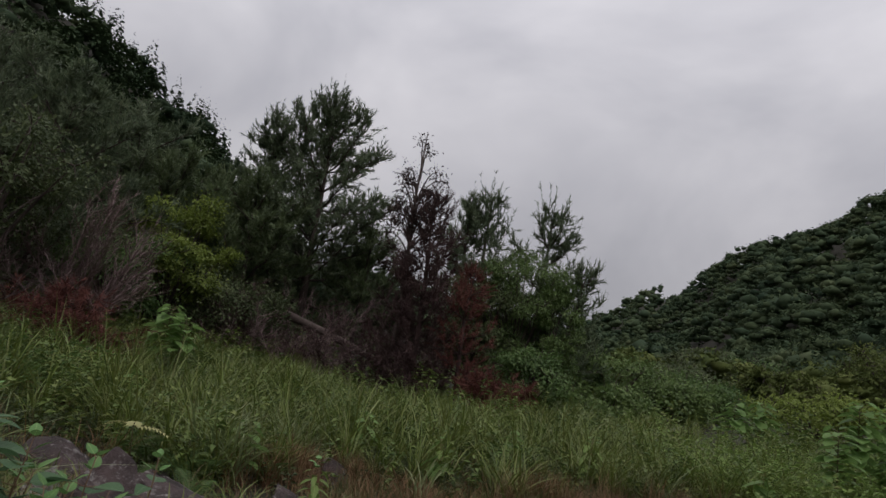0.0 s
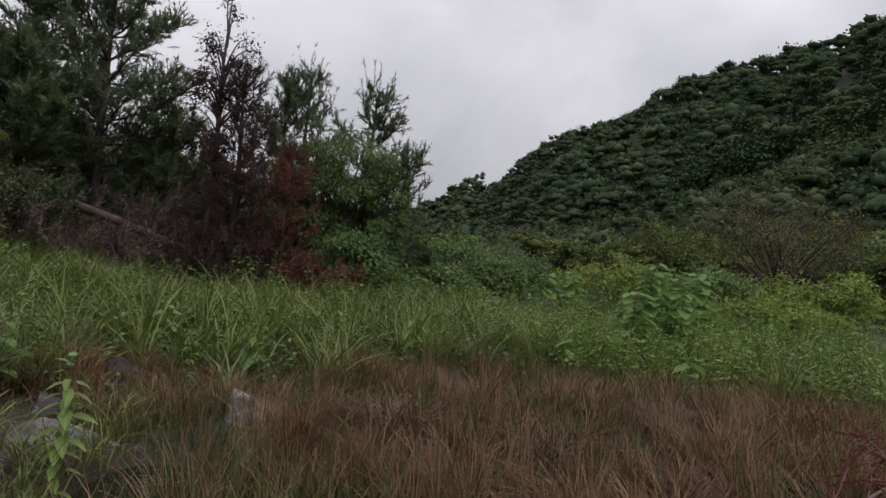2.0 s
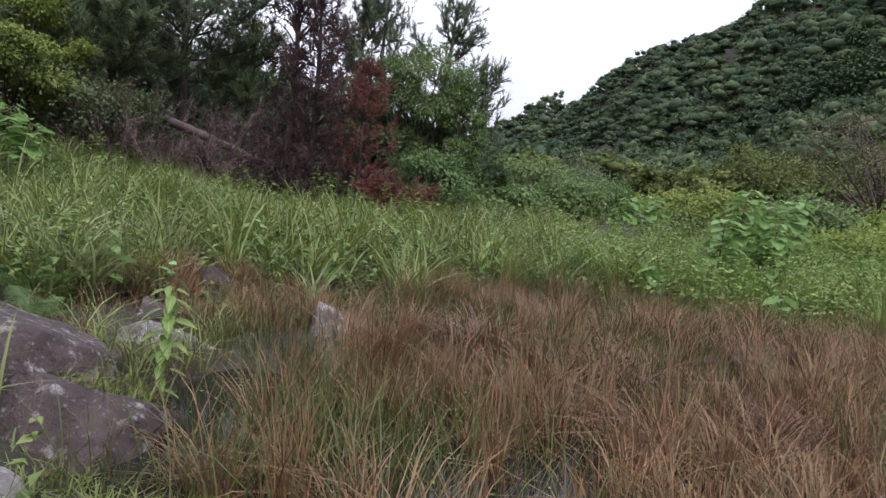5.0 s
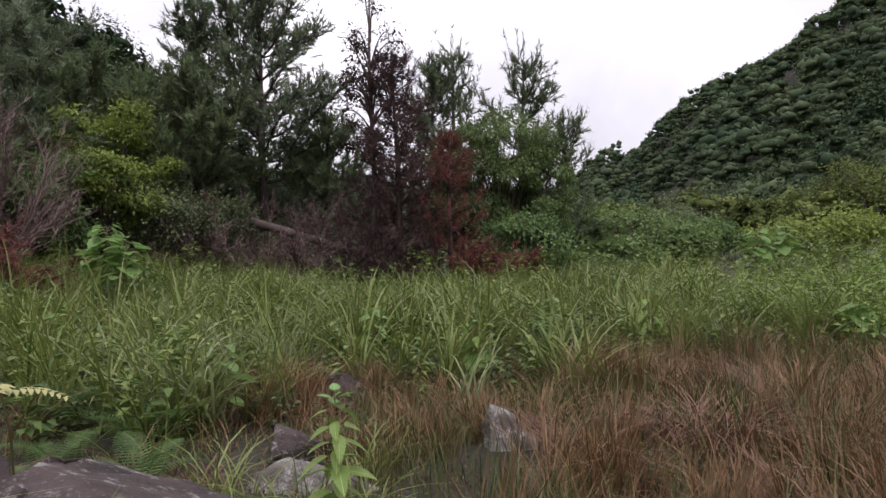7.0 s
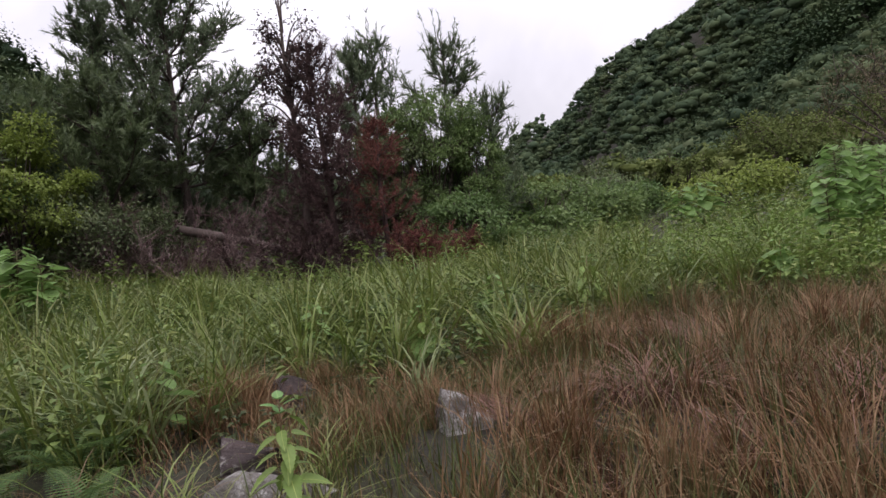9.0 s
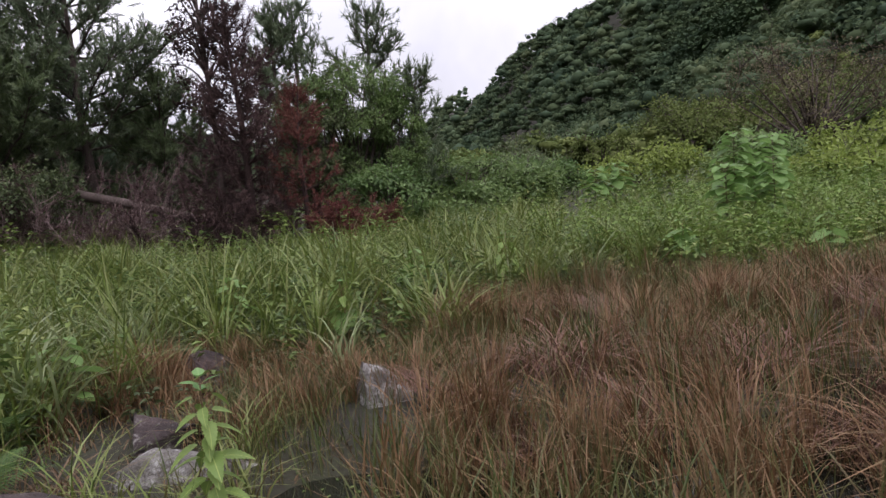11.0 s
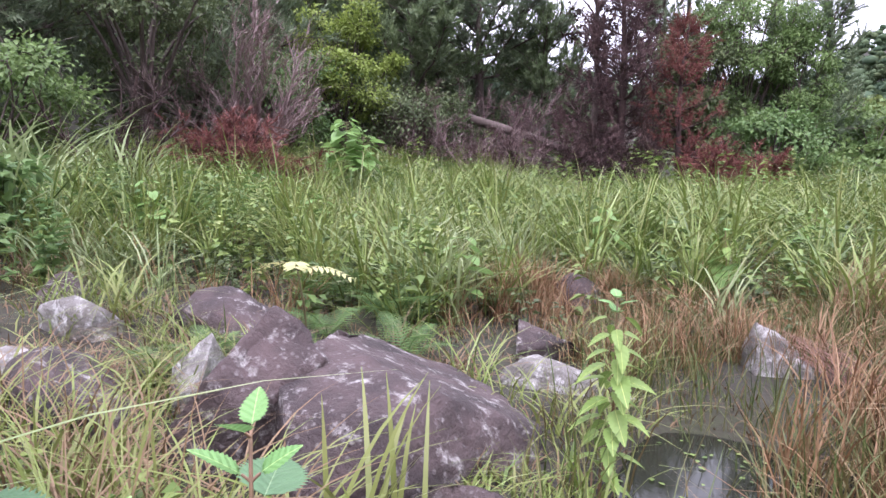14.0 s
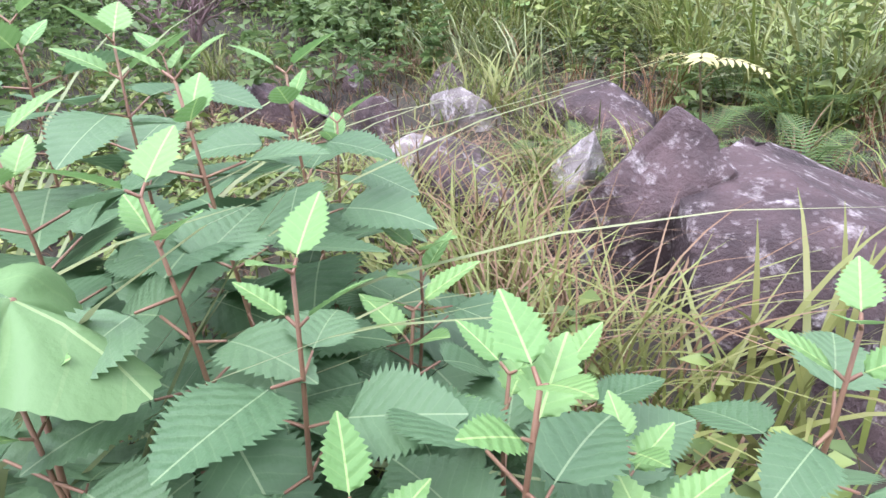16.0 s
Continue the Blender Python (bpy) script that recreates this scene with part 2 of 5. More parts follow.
TREELEAF = leafy("fresh_tree_leaves", [(0.06, 0.11, 0.034), (0.13, 0.205, 0.06), (0.21, 0.30, 0.10)], 0.5, 0.4)
NEEDLE = leafy("pine_needles", [(0.060, 0.090, 0.046), (0.120, 0.165, 0.085), (0.21, 0.26, 0.14)], 0.55, 0.35)
# darker copy of the needle ramp: shade on the low pines put into colour
DARKNEEDLE = leafy("shaded_pine_needles", [(0.054, 0.086, 0.036), (0.105, 0.15, 0.062), (0.18, 0.23, 0.10)], 0.55, 0.35)
BROWN_NEEDLE = leafy("dead_needles", [(0.032, 0.021, 0.019), (0.078, 0.050, 0.045), (0.15, 0.105, 0.092)], 0.7, 0.15)
RED_NEEDLE = leafy("red_dead_needles", [(0.075, 0.029, 0.023), (0.15, 0.062, 0.048), (0.24, 0.125, 0.09)], 0.7, 0.2)
TWIG = leafy("dead_twigs", [(0.11, 0.082, 0.072), (0.21, 0.16, 0.142), (0.34, 0.28, 0.25)], 0.8, 0.0)
DARKTWIG = leafy("dark_twigs", [(0.02, 0.014, 0.012), (0.05, 0.035, 0.03), (0.09, 0.06, 0.05)], 0.8, 0.0)
# dark end raised and bluish: some of the hill's haze is in the colour
FOREST = leafy("hill_forest", [(0.030, 0.056, 0.032), (0.052, 0.084, 0.044), (0.080, 0.115, 0.053), (0.13, 0.16, 0.074)], 0.85, 0.25, 0.055, 0.6)
CEDAR = leafy("hill_cedars", [(0.022, 0.042, 0.02), (0.042, 0.07, 0.03), (0.07, 0.10, 0.042)], 0.85, 0.1, 0.2, 0.75)
SOIL = surface("soil", [(0.010, 0.009, 0.006), (0.026, 0.022, 0.013), (0.034, 0.040, 0.016)], 1.4, 0.95, 0.5, 30)
BARK = surface("pine_bark", [(0.025, 0.018, 0.015), (0.07, 0.05, 0.042), (0.12, 0.09, 0.08)], 5, 0.9, 0.8, 30, (1, 1, 0.25))
LOGBARK = surface("log_bark", [(0.030, 0.021, 0.018), (0.075, 0.053, 0.046), (0.14, 0.108, 0.096)], 4, 0.9, 0.8, 26, (1, 1, 0.3))
STEM = surface("plant_stem", [(0.08, 0.07, 0.03), (0.12, 0.10, 0.04)], 30, 0.6, 0.1)
REDSTEM = surface("reddish_stem", [(0.14, 0.07, 0.04), (0.20, 0.13, 0.07)], 30, 0.6, 0.1)
ROCK = rock_material("purple_rock", (0.026, 0.017, 0.016), (0.088, 0.059, 0.056), (0.36, 0.335, 0.315), 0.545)
PALE_ROCK = rock_material("pale_rock", (0.12, 0.105, 0.09), (0.27, 0.25, 0.235), (0.50, 0.48, 0.46), 0.50)
WATER, wnn, wll, wp = nodes_of("pond_water")
wp.inputs["Base Color"].default_value = (0.016, 0.017, 0.012, 1)
wp.inputs["Roughness"].default_value, wp.inputs["IOR"].default_value = 0.06, 1.33
wtex, wbump = wnn.new("ShaderNodeTexNoise"), wnn.new("ShaderNodeBump")
wtex.inputs["Scale"].default_value = 6
wbump.inputs["Strength"].default_value, wbump.inputs["Distance"].default_value = 0.06, 0.02
wll.new(wtex.outputs["Fac"], wbump.inputs["Height"])
wll.new(wbump.outputs["Normal"], wp.inputs["Normal"])

# ---- mesh tools ----
rng = np.random.default_rng(7)


class Build:
    """Gathers vertex blocks with their quads and triangles, and becomes one mesh."""

    def __init__(self):
        self.v, self.q, self.t, self.n = [], [], [], 0

    def add(self, verts, quads=None, tris=None):
        verts = np.asarray(verts, float).reshape(-1, 3)
        if quads is not None and len(quads):
            self.q.append(np.asarray(quads, int).reshape(-1, 4) + self.n)
        if tris is not None and len(tris):
            self.t.append(np.asarray(tris, int).reshape(-1, 3) + self.n)
        self.v.append(verts)
        self.n += len(verts)
        return self

    def mesh(self, name, material, smooth=False):
        me = bpy.data.meshes.new(name)
        v = np.concatenate(self.v)
        q = np.concatenate(self.q) if self.q else np.zeros((0, 4), int)
        t = np.concatenate(self.t) if self.t else np.zeros((0, 3), int)
        me.vertices.add(len(v))
        me.vertices.foreach_set("co", v.astype(np.float32).ravel())
        me.loops.add(q.size + t.size)
        me.loops.foreach_set("vertex_index", np.concatenate([q.ravel(), t.ravel()]).astype(np.int32))
        me.polygons.add(len(q) + len(t))
        starts = np.concatenate([np.arange(len(q)) * 4, q.size + np.arange(len(t)) * 3]).astype(np.int32)
        me.polygons.foreach_set("loop_start", starts)
        if smooth:
            me.polygons.foreach_set("use_smooth", np.ones(len(q) + len(t), bool))
        me.update(calc_edges=True)
        me.materials.append(material)
        return me


def part(name, shape, material, parent, label="", smooth=False):
    """One mesh object under a thing or a part. shape: a Build, or a mesh already made."""
    ob = new(name, shape if isinstance(shape, bpy.types.Mesh) else shape.mesh(name, material, smooth))
    ob.parent = parent
    return tagged(ob, label)


def thing(name, x, y, z, label, category, group="", turn=0.0):
    ob = new(name)
    ob.matrix_basis = pose(x, y, z, 0, 0, turn)
    return tagged(ob, label, category, group)


def stuff(name, shape, material, label, category, smooth=False):
    return tagged(new(name, shape.mesh(name, material, smooth)), label, category, kind="stuff")


def tube(b, points, radii, sides=6):
    """A tapered tube along points."""
    p = np.asarray(points, float)
    tangent = np.gradient(p, axis=0)
    tangent /= np.linalg.norm(tangent, axis=1)[:, None] + 1e-9
    side = np.cross(tangent, [0.31, 0.87, 0.38])
    side /= np.linalg.norm(side, axis=1)[:, None] + 1e-9
    other = np.cross(tangent, side)
    a = np.arange(sides) * 2 * np.pi / sides
    ring = p[:, None] + (np.cos(a)[None, :, None] * side[:, None] + np.sin(a)[None, :, None] * other[:, None]) * np.asarray(radii, float)[:, None, None]
    k = len(p)
    i, j = np.meshgrid(np.arange(k - 1), np.arange(sides), indexing="ij")
    q = np.stack([i * sides + j, i * sides + (j + 1) % sides, (i + 1) * sides + (j + 1) % sides, (i + 1) * sides + j], -1).reshape(-1, 4)
    return b.add(ring, q, [[(k - 1) * sides, (k - 1) * sides + s, (k - 1) * sides + s + 1] for s in range(1, sides - 1)])


def unit(v):
    return v / (np.linalg.norm(v, axis=-1, keepdims=True) + 1e-9)


def cards(b, centres, along, normal, length, width, fold=0.25):
    """Folded leaves: a pointed quad pair each, along a direction, with the normal given roughly."""
    n = len(centres)
    along = unit(along)
    across = unit(np.cross(along, normal))
    up = np.cross(across, along)
    L, Wd = (np.broadcast_to(np.asarray(x, float), (n,))[:, None] for x in (length, width))
    base, tip = centres - along * L * 0.5, centres + along * L * 0.5 - up * L * 0.12
    mid = centres - along * L * 0.05
    v = np.stack([base, mid + across * Wd * 0.5 + up * Wd * fold, tip, mid - across * Wd * 0.5 + up * Wd * fold], 1)
    i = np.arange(n)[:, None] * 4
    return b.add(v, tris=np.concatenate([i + [0, 1, 2], i + [0, 2, 3]]))


def blades(b, base, height, width, lean, curl=1.0, levels=4, r=None, head=None):
    """Grass blades: tapered ribbons that rise and bend over."""
    r = r or rng
    n = len(base)
    head = r.uniform(0, 2 * np.pi, n) if head is None else head
    out = np.stack([np.cos(head), np.sin(head), np.zeros(n)], 1)
    side = np.stack([-np.sin(head), np.cos(head), np.zeros(n)], 1)
    twist = r.uniform(-0.9, 0.9, n)[:, None]
    side = unit(side + out * twist)
    s = np.linspace(0, 1, levels + 1)
    h, w, ln = (np.broadcast_to(np.asarray(x, float), (n,)) for x in (height, width, lean))
    horiz = (ln[:, None] * (0.25 * s + 0.75 * s ** 2))[:, :, None] * out[:, None]
    vert = (s[None] - 0.42 * curl * np.minimum(ln, 1.5)[:, None] * s[None] ** 2.6)
    spine = base[:, None] + h[:, None, None] * (horiz + vert[:, :, None] * np.array([0, 0, 1.0]))
    taper = np.interp(s, [0, 0.3, 0.7, 1], [0.7, 1, 0.75, 0.06])
    off = side[:, None] * (w[:, None] * taper[None])[:, :, None] * 0.5
    v = np.stack([spine - off, spine + off], 2)
    k = levels + 1
    one = np.array([[2 * i, 2 * i + 1, 2 * i + 3, 2 * i + 2] for i in range(levels)])
    return b.add(v, (np.arange(n)[:, None, None] * 2 * k + one[None]).reshape(-1, 4))


def turns(n, r=None):
    """Random unit vectors."""
    return unit((r or rng).normal(size=(n, 3)))


# ---- the lie of the land ----
EYE_X, EYE_Y = 1.4, 3.0


def wave(x, y, k, s):
    return np.sin(x * k + s) * np.cos(y * k * 1.13 + 1.7 * s) + 0.5 * np.sin(1.9 * k * y + x * k * 0.7 + 2.1 * s)


def land(x, y):
    """Height of the ground: a wet flat with a pool, gentle rise up the valley, and wooded hills on both sides."""
    x, y = np.asarray(x, float), np.asarray(y, float)
    soft = lambda v, k: np.log1p(np.exp(np.clip(v / k, -30, 30))) * k
    z = 0.085 + 0.095 * soft(y - 9, 1.0) * np.exp(-np.maximum(y - 9, 0) / 400) + 0.11 * soft(-x - 0.8, 0.5) + 0.03 * soft(x - 8, 1.0)
    near = np.clip(1 - np.hypot(x - 2, y - 5) / 40, 0, 1)
    z = z + (0.035 * wave(x, y, 1.9, 0.4) + 0.02 * wave(x, y, 4.7, 1.3)) * near
    z = z - 0.26 * np.exp(-((x - 1.24) / 0.23) ** 2 - ((y - 5.3) / 0.75) ** 4) - 0.145 * np.exp(-((x - 3.2) / 2.0) ** 4 - ((y - 5.0) / 1.5) ** 4)
    dx, dy = x - EYE_X, y - EYE_Y
    d, az = np.hypot(dx, dy), np.degrees(np.arctan2(dx, dy))
    rise = np.interp(az, [-180, -110, -75, -40, -25, -14, 0, 9, 12, 22, 32, 48, 75, 120, 180], [9, 25, 33, 24, 15.5, 8.5, 7.0, 7.2, 9.0, 14.5, 18.8, 23, 24, 18, 9])
    foot = np.interp(az, [-180, -90, -40, -25, -12, 0, 9, 14, 22, 32, 48, 90, 180], [60, 22, 24, 30, 70, 150, 190, 150, 85, 55, 44, 40, 60])
    top = np.interp(az, [-180, -90, -40, -25, -12, 0, 9, 14, 22, 32, 48, 90, 180], [200, 75, 78, 85, 240, 480, 560, 420, 270, 225, 190, 160, 200])
    u = np.clip((d - foot) / (top - foot), 0, 1.6)
    crest = np.tan(np.radians(rise)) * top
    ramp_up = np.where(u < 1, u ** 1.15, 1 - 0.35 * (u - 1))
    k = np.clip(u * 4, 0, 1)
    return z * (1 - k) + k * (z * 0.2) + crest * np.clip(ramp_up, 0, 1) + k * crest * 0.035 * wave(x, y, 0.045, 0.8)


def ground_z(x, y):
    return float(land(x, y))


rad = np.concatenate([[0.0], 0.3 * 1.045 ** np.arange(190)])
rad = rad[rad < 1500]
ang = np.radians(np.arange(0, 360, 1.5))
gx, gy = EYE_X + rad[:, None] * np.sin(ang), EYE_Y + rad[:, None] * np.cos(ang)
ii, jj = np.meshgrid(np.arange(len(rad) - 1), np.arange(len(ang)), indexing="ij")
na = len(ang)
gq = np.stack([ii * na + jj, (ii + 1) * na + jj, (ii + 1) * na + (jj + 1) % na, ii * na + (jj + 1) % na], -1).reshape(-1, 4)[na:]
gb = Build().add(np.stack([gx, gy, land(gx, gy)], -1), gq)
gb.t.append(np.stack([na + (np.arange(na) + 1) % na, np.zeros(na, int), na + np.arange(na)], -1))
tagged(new("ground", gb.mesh("ground", SOIL, True)), "dark wet soil under grass, rising to wooded hills", "ground", kind="structure")
px, py = np.meshgrid(np.linspace(0.5, 6.0, 12), np.linspace(3.3, 7.6, 10), indexing="ij")
pq = [[i * 10 + j, (i + 1) * 10 + j, (i + 1) * 10 + j + 1, i * 10 + j + 1] for i in range(11) for j in range(9)]
tagged(new("water", Build().add(np.stack([px, py, np.zeros_like(px)], -1), pq).mesh("water", WATER)), "still dark pool water between stones and rushes", "water", kind="structure")

EYES = np.array([eye for _, eye, _, _ in PATH])


def clear(x, y, gap=0.45):
    """Which places keep away from where the camera is carried."""
    steps = np.concatenate([np.linspace(a, b, 8) for a, b in zip(EYES[:-1], EYES[1:])])
    d2 = (np.asarray(x)[:, None] - steps[None, :, 0]) ** 2 + (np.asarray(y)[:, None] - steps[None, :, 1]) ** 2
    return d2.min(1) > gap * gap


OPEN = [(1.66, 6.70, 0.34), (0.44, 6.62, 0.32), (0.42, 8.2, 0.24), (0.60, 6.18, 0.26), (2.30, 3.75, 0.45), (0.66, 4.72, 0.30), (0.08, 5.0, 0.42), (-0.9, 4.95, 0.30)]


def field(n, x0, x1, y0, y1, weight, gap=0.45):
    """n tries at random places, kept by a weight between 0 and 1."""
    x, y = rng.uniform(x0, x1, n), rng.uniform(y0, y1, n)
    keep = rng.uniform(0, 1, n) < weight(x, y)
    x, y = x[keep], y[keep]
    keep = clear(x, y, gap)
    for sx, sy, sr in OPEN:
        keep &= (np.hypot(x - sx, y - sy) > sr) | (rng.uniform(0, 1, len(x)) < 0.12)
    x, y = x[keep], y[keep]
    return np.stack([x, y, land(x, y) - 0.02], 1)


def marsh(x, y):
    """1 inside the rust-coloured marsh, 0 outside."""
    edge = 0.35 * wave(x, y, 1.6, 0.2)
    left = 1.55 + 0.28 * np.maximum(y - 6.0, 0) + edge * 0.5
    far = 9.3 - 0.32 * np.abs(x - 4.2) ** 1.35 + edge
    inside = np.minimum(np.minimum(x - left, far - y), y - 2.9 - 0.25 * np.abs(x - 3))
    return np.clip(inside / 0.6 + 0.55, 0, 1)


def stony(x, y):
    """1 on the bank of boulders."""
    return ((np.hypot((x + 0.8) / 2.3, (y - 5.5) / 1.1) < 1) | (np.hypot((x - 0.6) / 0.7, (y - 6.0) / 1.3) < 1)).astype(float)


def pool(x, y):
    return (np.hypot((x - 1.27) / 0.36, (y - 5.2) / 0.85) < 1).astype(float)

# ---- boulders ----
def boulder_mesh(seed, dims, facets=9, cracks=0.05, detail=4, faces=()):
    """A weathered block: a ball cut by random planes, roughened at three scales."""
    r = np.random.default_rng(seed)
    bm = bmesh.new()
    bmesh.ops.create_icosphere(bm, subdivisions=detail, radius=1.0)
    v = np.array([p.co[:] for p in bm.verts])
    for _ in range(facets):
        nrm = unit(r.normal(size=3) * [1, 1, 0.8])
        cut = r.uniform(0.34, 0.74)
        over = v @ nrm - cut
        v -= np.where(over > 0, over, 0)[:, None] * nrm * 0.99
    for *nrm, cut in faces:
        nrm = unit(np.array(nrm))
        over = v @ nrm - cut
        v -= np.where(over > 0, over, 0)[:, None] * nrm * 0.96
    for p, c in zip(bm.verts, v):
        q = Vector(c)
        shift = 0.07 * noise.noise(q * 1.7 + Vector((seed, 0, 0))) + cracks * noise.noise(q * 4.5 + Vector((0, seed, 0))) - 0.05 * max(0.0, 1 - 9 * abs(noise.noise(q * 2.1 + Vector((seed, seed, 0))))) + 0.025 * noise.noise(q * 11) + 0.012 * noise.noise(q * 27)
        p.co = Vector((c[0] * dims[0] / 2, c[1] * dims[1] / 2, c[2] * dims[2] / 2)) * (1.34 + shift)
    me = bpy.data.meshes.new("boulder")
    bm.to_mesh(me)
    bm.free()
    me.polygons.foreach_set("use_smooth", np.ones(len(me.polygons), bool))
    return me


def boulder(seed, x, y, top, dims, turn, lean, material, label, group, facets=9, detail=4, faces=()):
    me = boulder_mesh(seed, dims, facets, detail=detail, faces=faces)
    me.materials.append(material)
    ob = new("boulder", me)
    ob.matrix_basis = pose(x, y, 0, lean[0], lean[1], turn)
    z = max((ob.matrix_basis.to_3x3() @ v.co).z for v in me.vertices)
    ob.location.z = top - z
    return tagged(ob, label, "rock", group)


BIG = "boulders at the pool"
boulder(11, 0.84, 4.86, 0.30, (0.66, 0.66, 0.60), 16, (4, 6), ROCK, "purple-brown boulder with white lichen specks beside the pool", BIG, 4, 5, [(0.3, -0.3, 1, 0.36), (-0.8, -0.6, 0.4, 0.5), (0.8, -0.6, 0.5, 0.5)])
boulder(29, 0.16, 5.26, 0.475, (0.92, 1.06, 0.92), -8, (0, 0), ROCK, "large purple-brown slab-faced boulder with pale lichen rings", BIG, 6, 5, [(0.05, -0.28, 1, 0.42), (-0.15, -1, 0.42, 0.55), (0.9, -0.25, 0.6, 0.56), (-1, -0.1, 0.12, 0.5), (0.55, -0.9, 0.3, 0.6)])
boulder(35, -0.34, 5.14, 0.61, (0.66, 0.56, 1.0), 8, (0, 10), ROCK, "dark leaning wedge of rock with a pale lichened peak", BIG, 2, 5, [(-0.78, -0.12, 0.62, 0.44), (0.95, -0.45, -0.05, 0.5), (0.1, 1, 0.15, 0.5), (-0.05, -1, 0.05, 0.5), (0.2, -0.4, 1, 0.72)])
boulder(47, -0.92, 5.16, 0.38, (0.95, 0.46, 0.60), -14, (10, 14), ROCK, "long purple rock slab with pale lichen blotches", BIG, 7)
boulder(59, -0.80, 5.55, 0.40, (0.24, 0.22, 0.40), 5, (0, 8), PALE_ROCK, "small whitish rounded stone among the boulders", BIG, 6, 3)
boulder(61, 0.62, 6.42, 0.21, (0.78, 0.40, 0.42), 4, (6, -3), PALE_ROCK, "flat-topped pale grey stone at the water's edge", BIG, 6)
boulder(77, 0.46, 6.88, 0.28, (0.50, 0.42, 0.50), -24, (5, 6), ROCK, "brown stone with round pale lichen patches", BIG, 8)
boulder(85, 0.50, 8.1, 0.40, (0.48, 0.40, 0.56), 10, (0, 5), ROCK, "dull brown stone half hidden behind rusty grass", BIG, 7, 3)
boulder(205, 1.70, 6.99, 0.36, (0.50, 0.46, 0.66), 0, (0, 0), PALE_ROCK, "pale grey weathered stone with dark pits in the marsh", BIG, 6, 5, [(0.1, -0.9, 0.5, 0.5), (0.3, 0, 1, 0.5), (-1, -0.2, 0.2, 0.5)])
boulder(99, 1.50, 6.74, 0.11, (0.26, 0.24, 0.40), 30, (0, 0), ROCK, "low dark stone with pale crust at the marsh edge", BIG, 8, 3)
boulder(107, 2.36, 3.98, 0.20, (0.86, 0.55, 0.42), -6, (4, -4), PALE_ROCK, "pale flat weathered boulder standing in the marsh water", BIG, 7)
LEFT = "stones on the bank"
boulder(119, -2.52, 5.18, 0.55, (0.80, 0.52, 0.72), 10, (6, 4), ROCK, "grey-purple rounded boulder at the foot of leafy weeds", LEFT, 7)
boulder(121, -2.16, 5.42, 0.42, (0.62, 0.34, 0.50), -8, (4, 6), ROCK, "low dark purple stone in dry grass", LEFT, 8)
boulder(133, -1.60, 5.30, 0.31, (0.34, 0.28, 0.40), 15, (0, 0), PALE_ROCK, "small pale stone in dry straw", LEFT, 7, 3)
boulder(145, -1.95, 5.92, 0.43, (0.44, 0.36, 0.50), 0, (6, 0), PALE_ROCK, "pale lichened stone behind grass blades", LEFT, 7, 3)
boulder(157, -1.30, 6.32, 0.44, (0.80, 0.5, 0.60), -20, (8, 4), ROCK, "grey-brown boulder with pale blotches under grass", LEFT, 8)
boulder(169, -2.85, 5.75, 0.50, (0.34, 0.30, 0.42), 0, (0, 0), ROCK, "small dark stone at the foot of weeds", LEFT, 7, 3)
boulder(171, -2.3, 6.15, 0.48, (0.36, 0.30, 0.40), 30, (0, 0), ROCK, "small brown stone at the foot of weeds", LEFT, 7, 3)
boulder(183, -0.45, 5.72, 0.30, (0.30, 0.24, 0.40), 12, (0, 0), ROCK, "small brown stone between boulders", LEFT, 7, 3)
boulder(195, 0.86, 7.52, 0.18, (0.26, 0.22, 0.32), 0, (0, 0), ROCK, "small brown stone at the marsh edge", LEFT, 7, 3)
boulder(207, 4.05, 9.9, 0.40, (0.34, 0.28, 0.6), 0, (0, 0), PALE_ROCK, "small pinkish stone deep in the green weeds", LEFT, 7, 3)
boulder(219, 0.70, 4.30, 0.15, (0.42, 0.34, 0.34), 40, (0, 0), PALE_ROCK, "pale stone under nettle leaves", LEFT, 7, 3)

# ---- grass and herbs ----
rust = Build()
tufts = field(2600, 1.2, 8.2, 2.7, 10.2, lambda x, y: marsh(x, y) * np.clip(0.5 + 0.55 * wave(x, y, 2.3, 2.2), 0.06, 1), 0.7)
k = 36
pts = np.repeat(tufts, k, 0)
spread_r = np.repeat(rng.uniform(0.05, 0.16, len(tufts)), k)
a = rng.uniform(0, 6.283, len(pts))
pts[:, 0] += np.cos(a) * spread_r * rng.uniform(0, 1, len(pts))
pts[:, 1] += np.sin(a) * spread_r * rng.uniform(0, 1, len(pts))
tall = np.repeat(rng.uniform(0.26, 0.66, len(tufts)), k) * rng.uniform(0.6, 1.1, len(pts))
sway = np.repeat(rng.uniform(0, 6.283, len(tufts)), k) + rng.normal(0, 1.1, len(pts))
blades(rust, pts, tall, rng.uniform(0.004, 0.0085, len(pts)), np.repeat(rng.uniform(0.15, 0.9, len(tufts)), k) * rng.uniform(0.4, 1.8, len(pts)), 0.9, 3, None, sway)
stuff("rust_grass", rust, RUST, "rust-brown withered marsh grass standing in shallow water", "grass")

sprawl = Build()
tufts = field(170, 2.0, 7.0, 4.4, 8.0, lambda x, y: marsh(x, y) * np.clip(0.1 + 0.75 * wave(x, y, 1.9, 0.7), 0.0, 1), 0.8)
k = 80
pts = np.repeat(tufts, k, 0)
pts[:, :2] += rng.normal(0, 0.07, (len(pts), 2))
way = np.repeat(3.0 + rng.normal(0, 1.2, len(tufts)), k) + rng.normal(0, 0.45, len(pts))
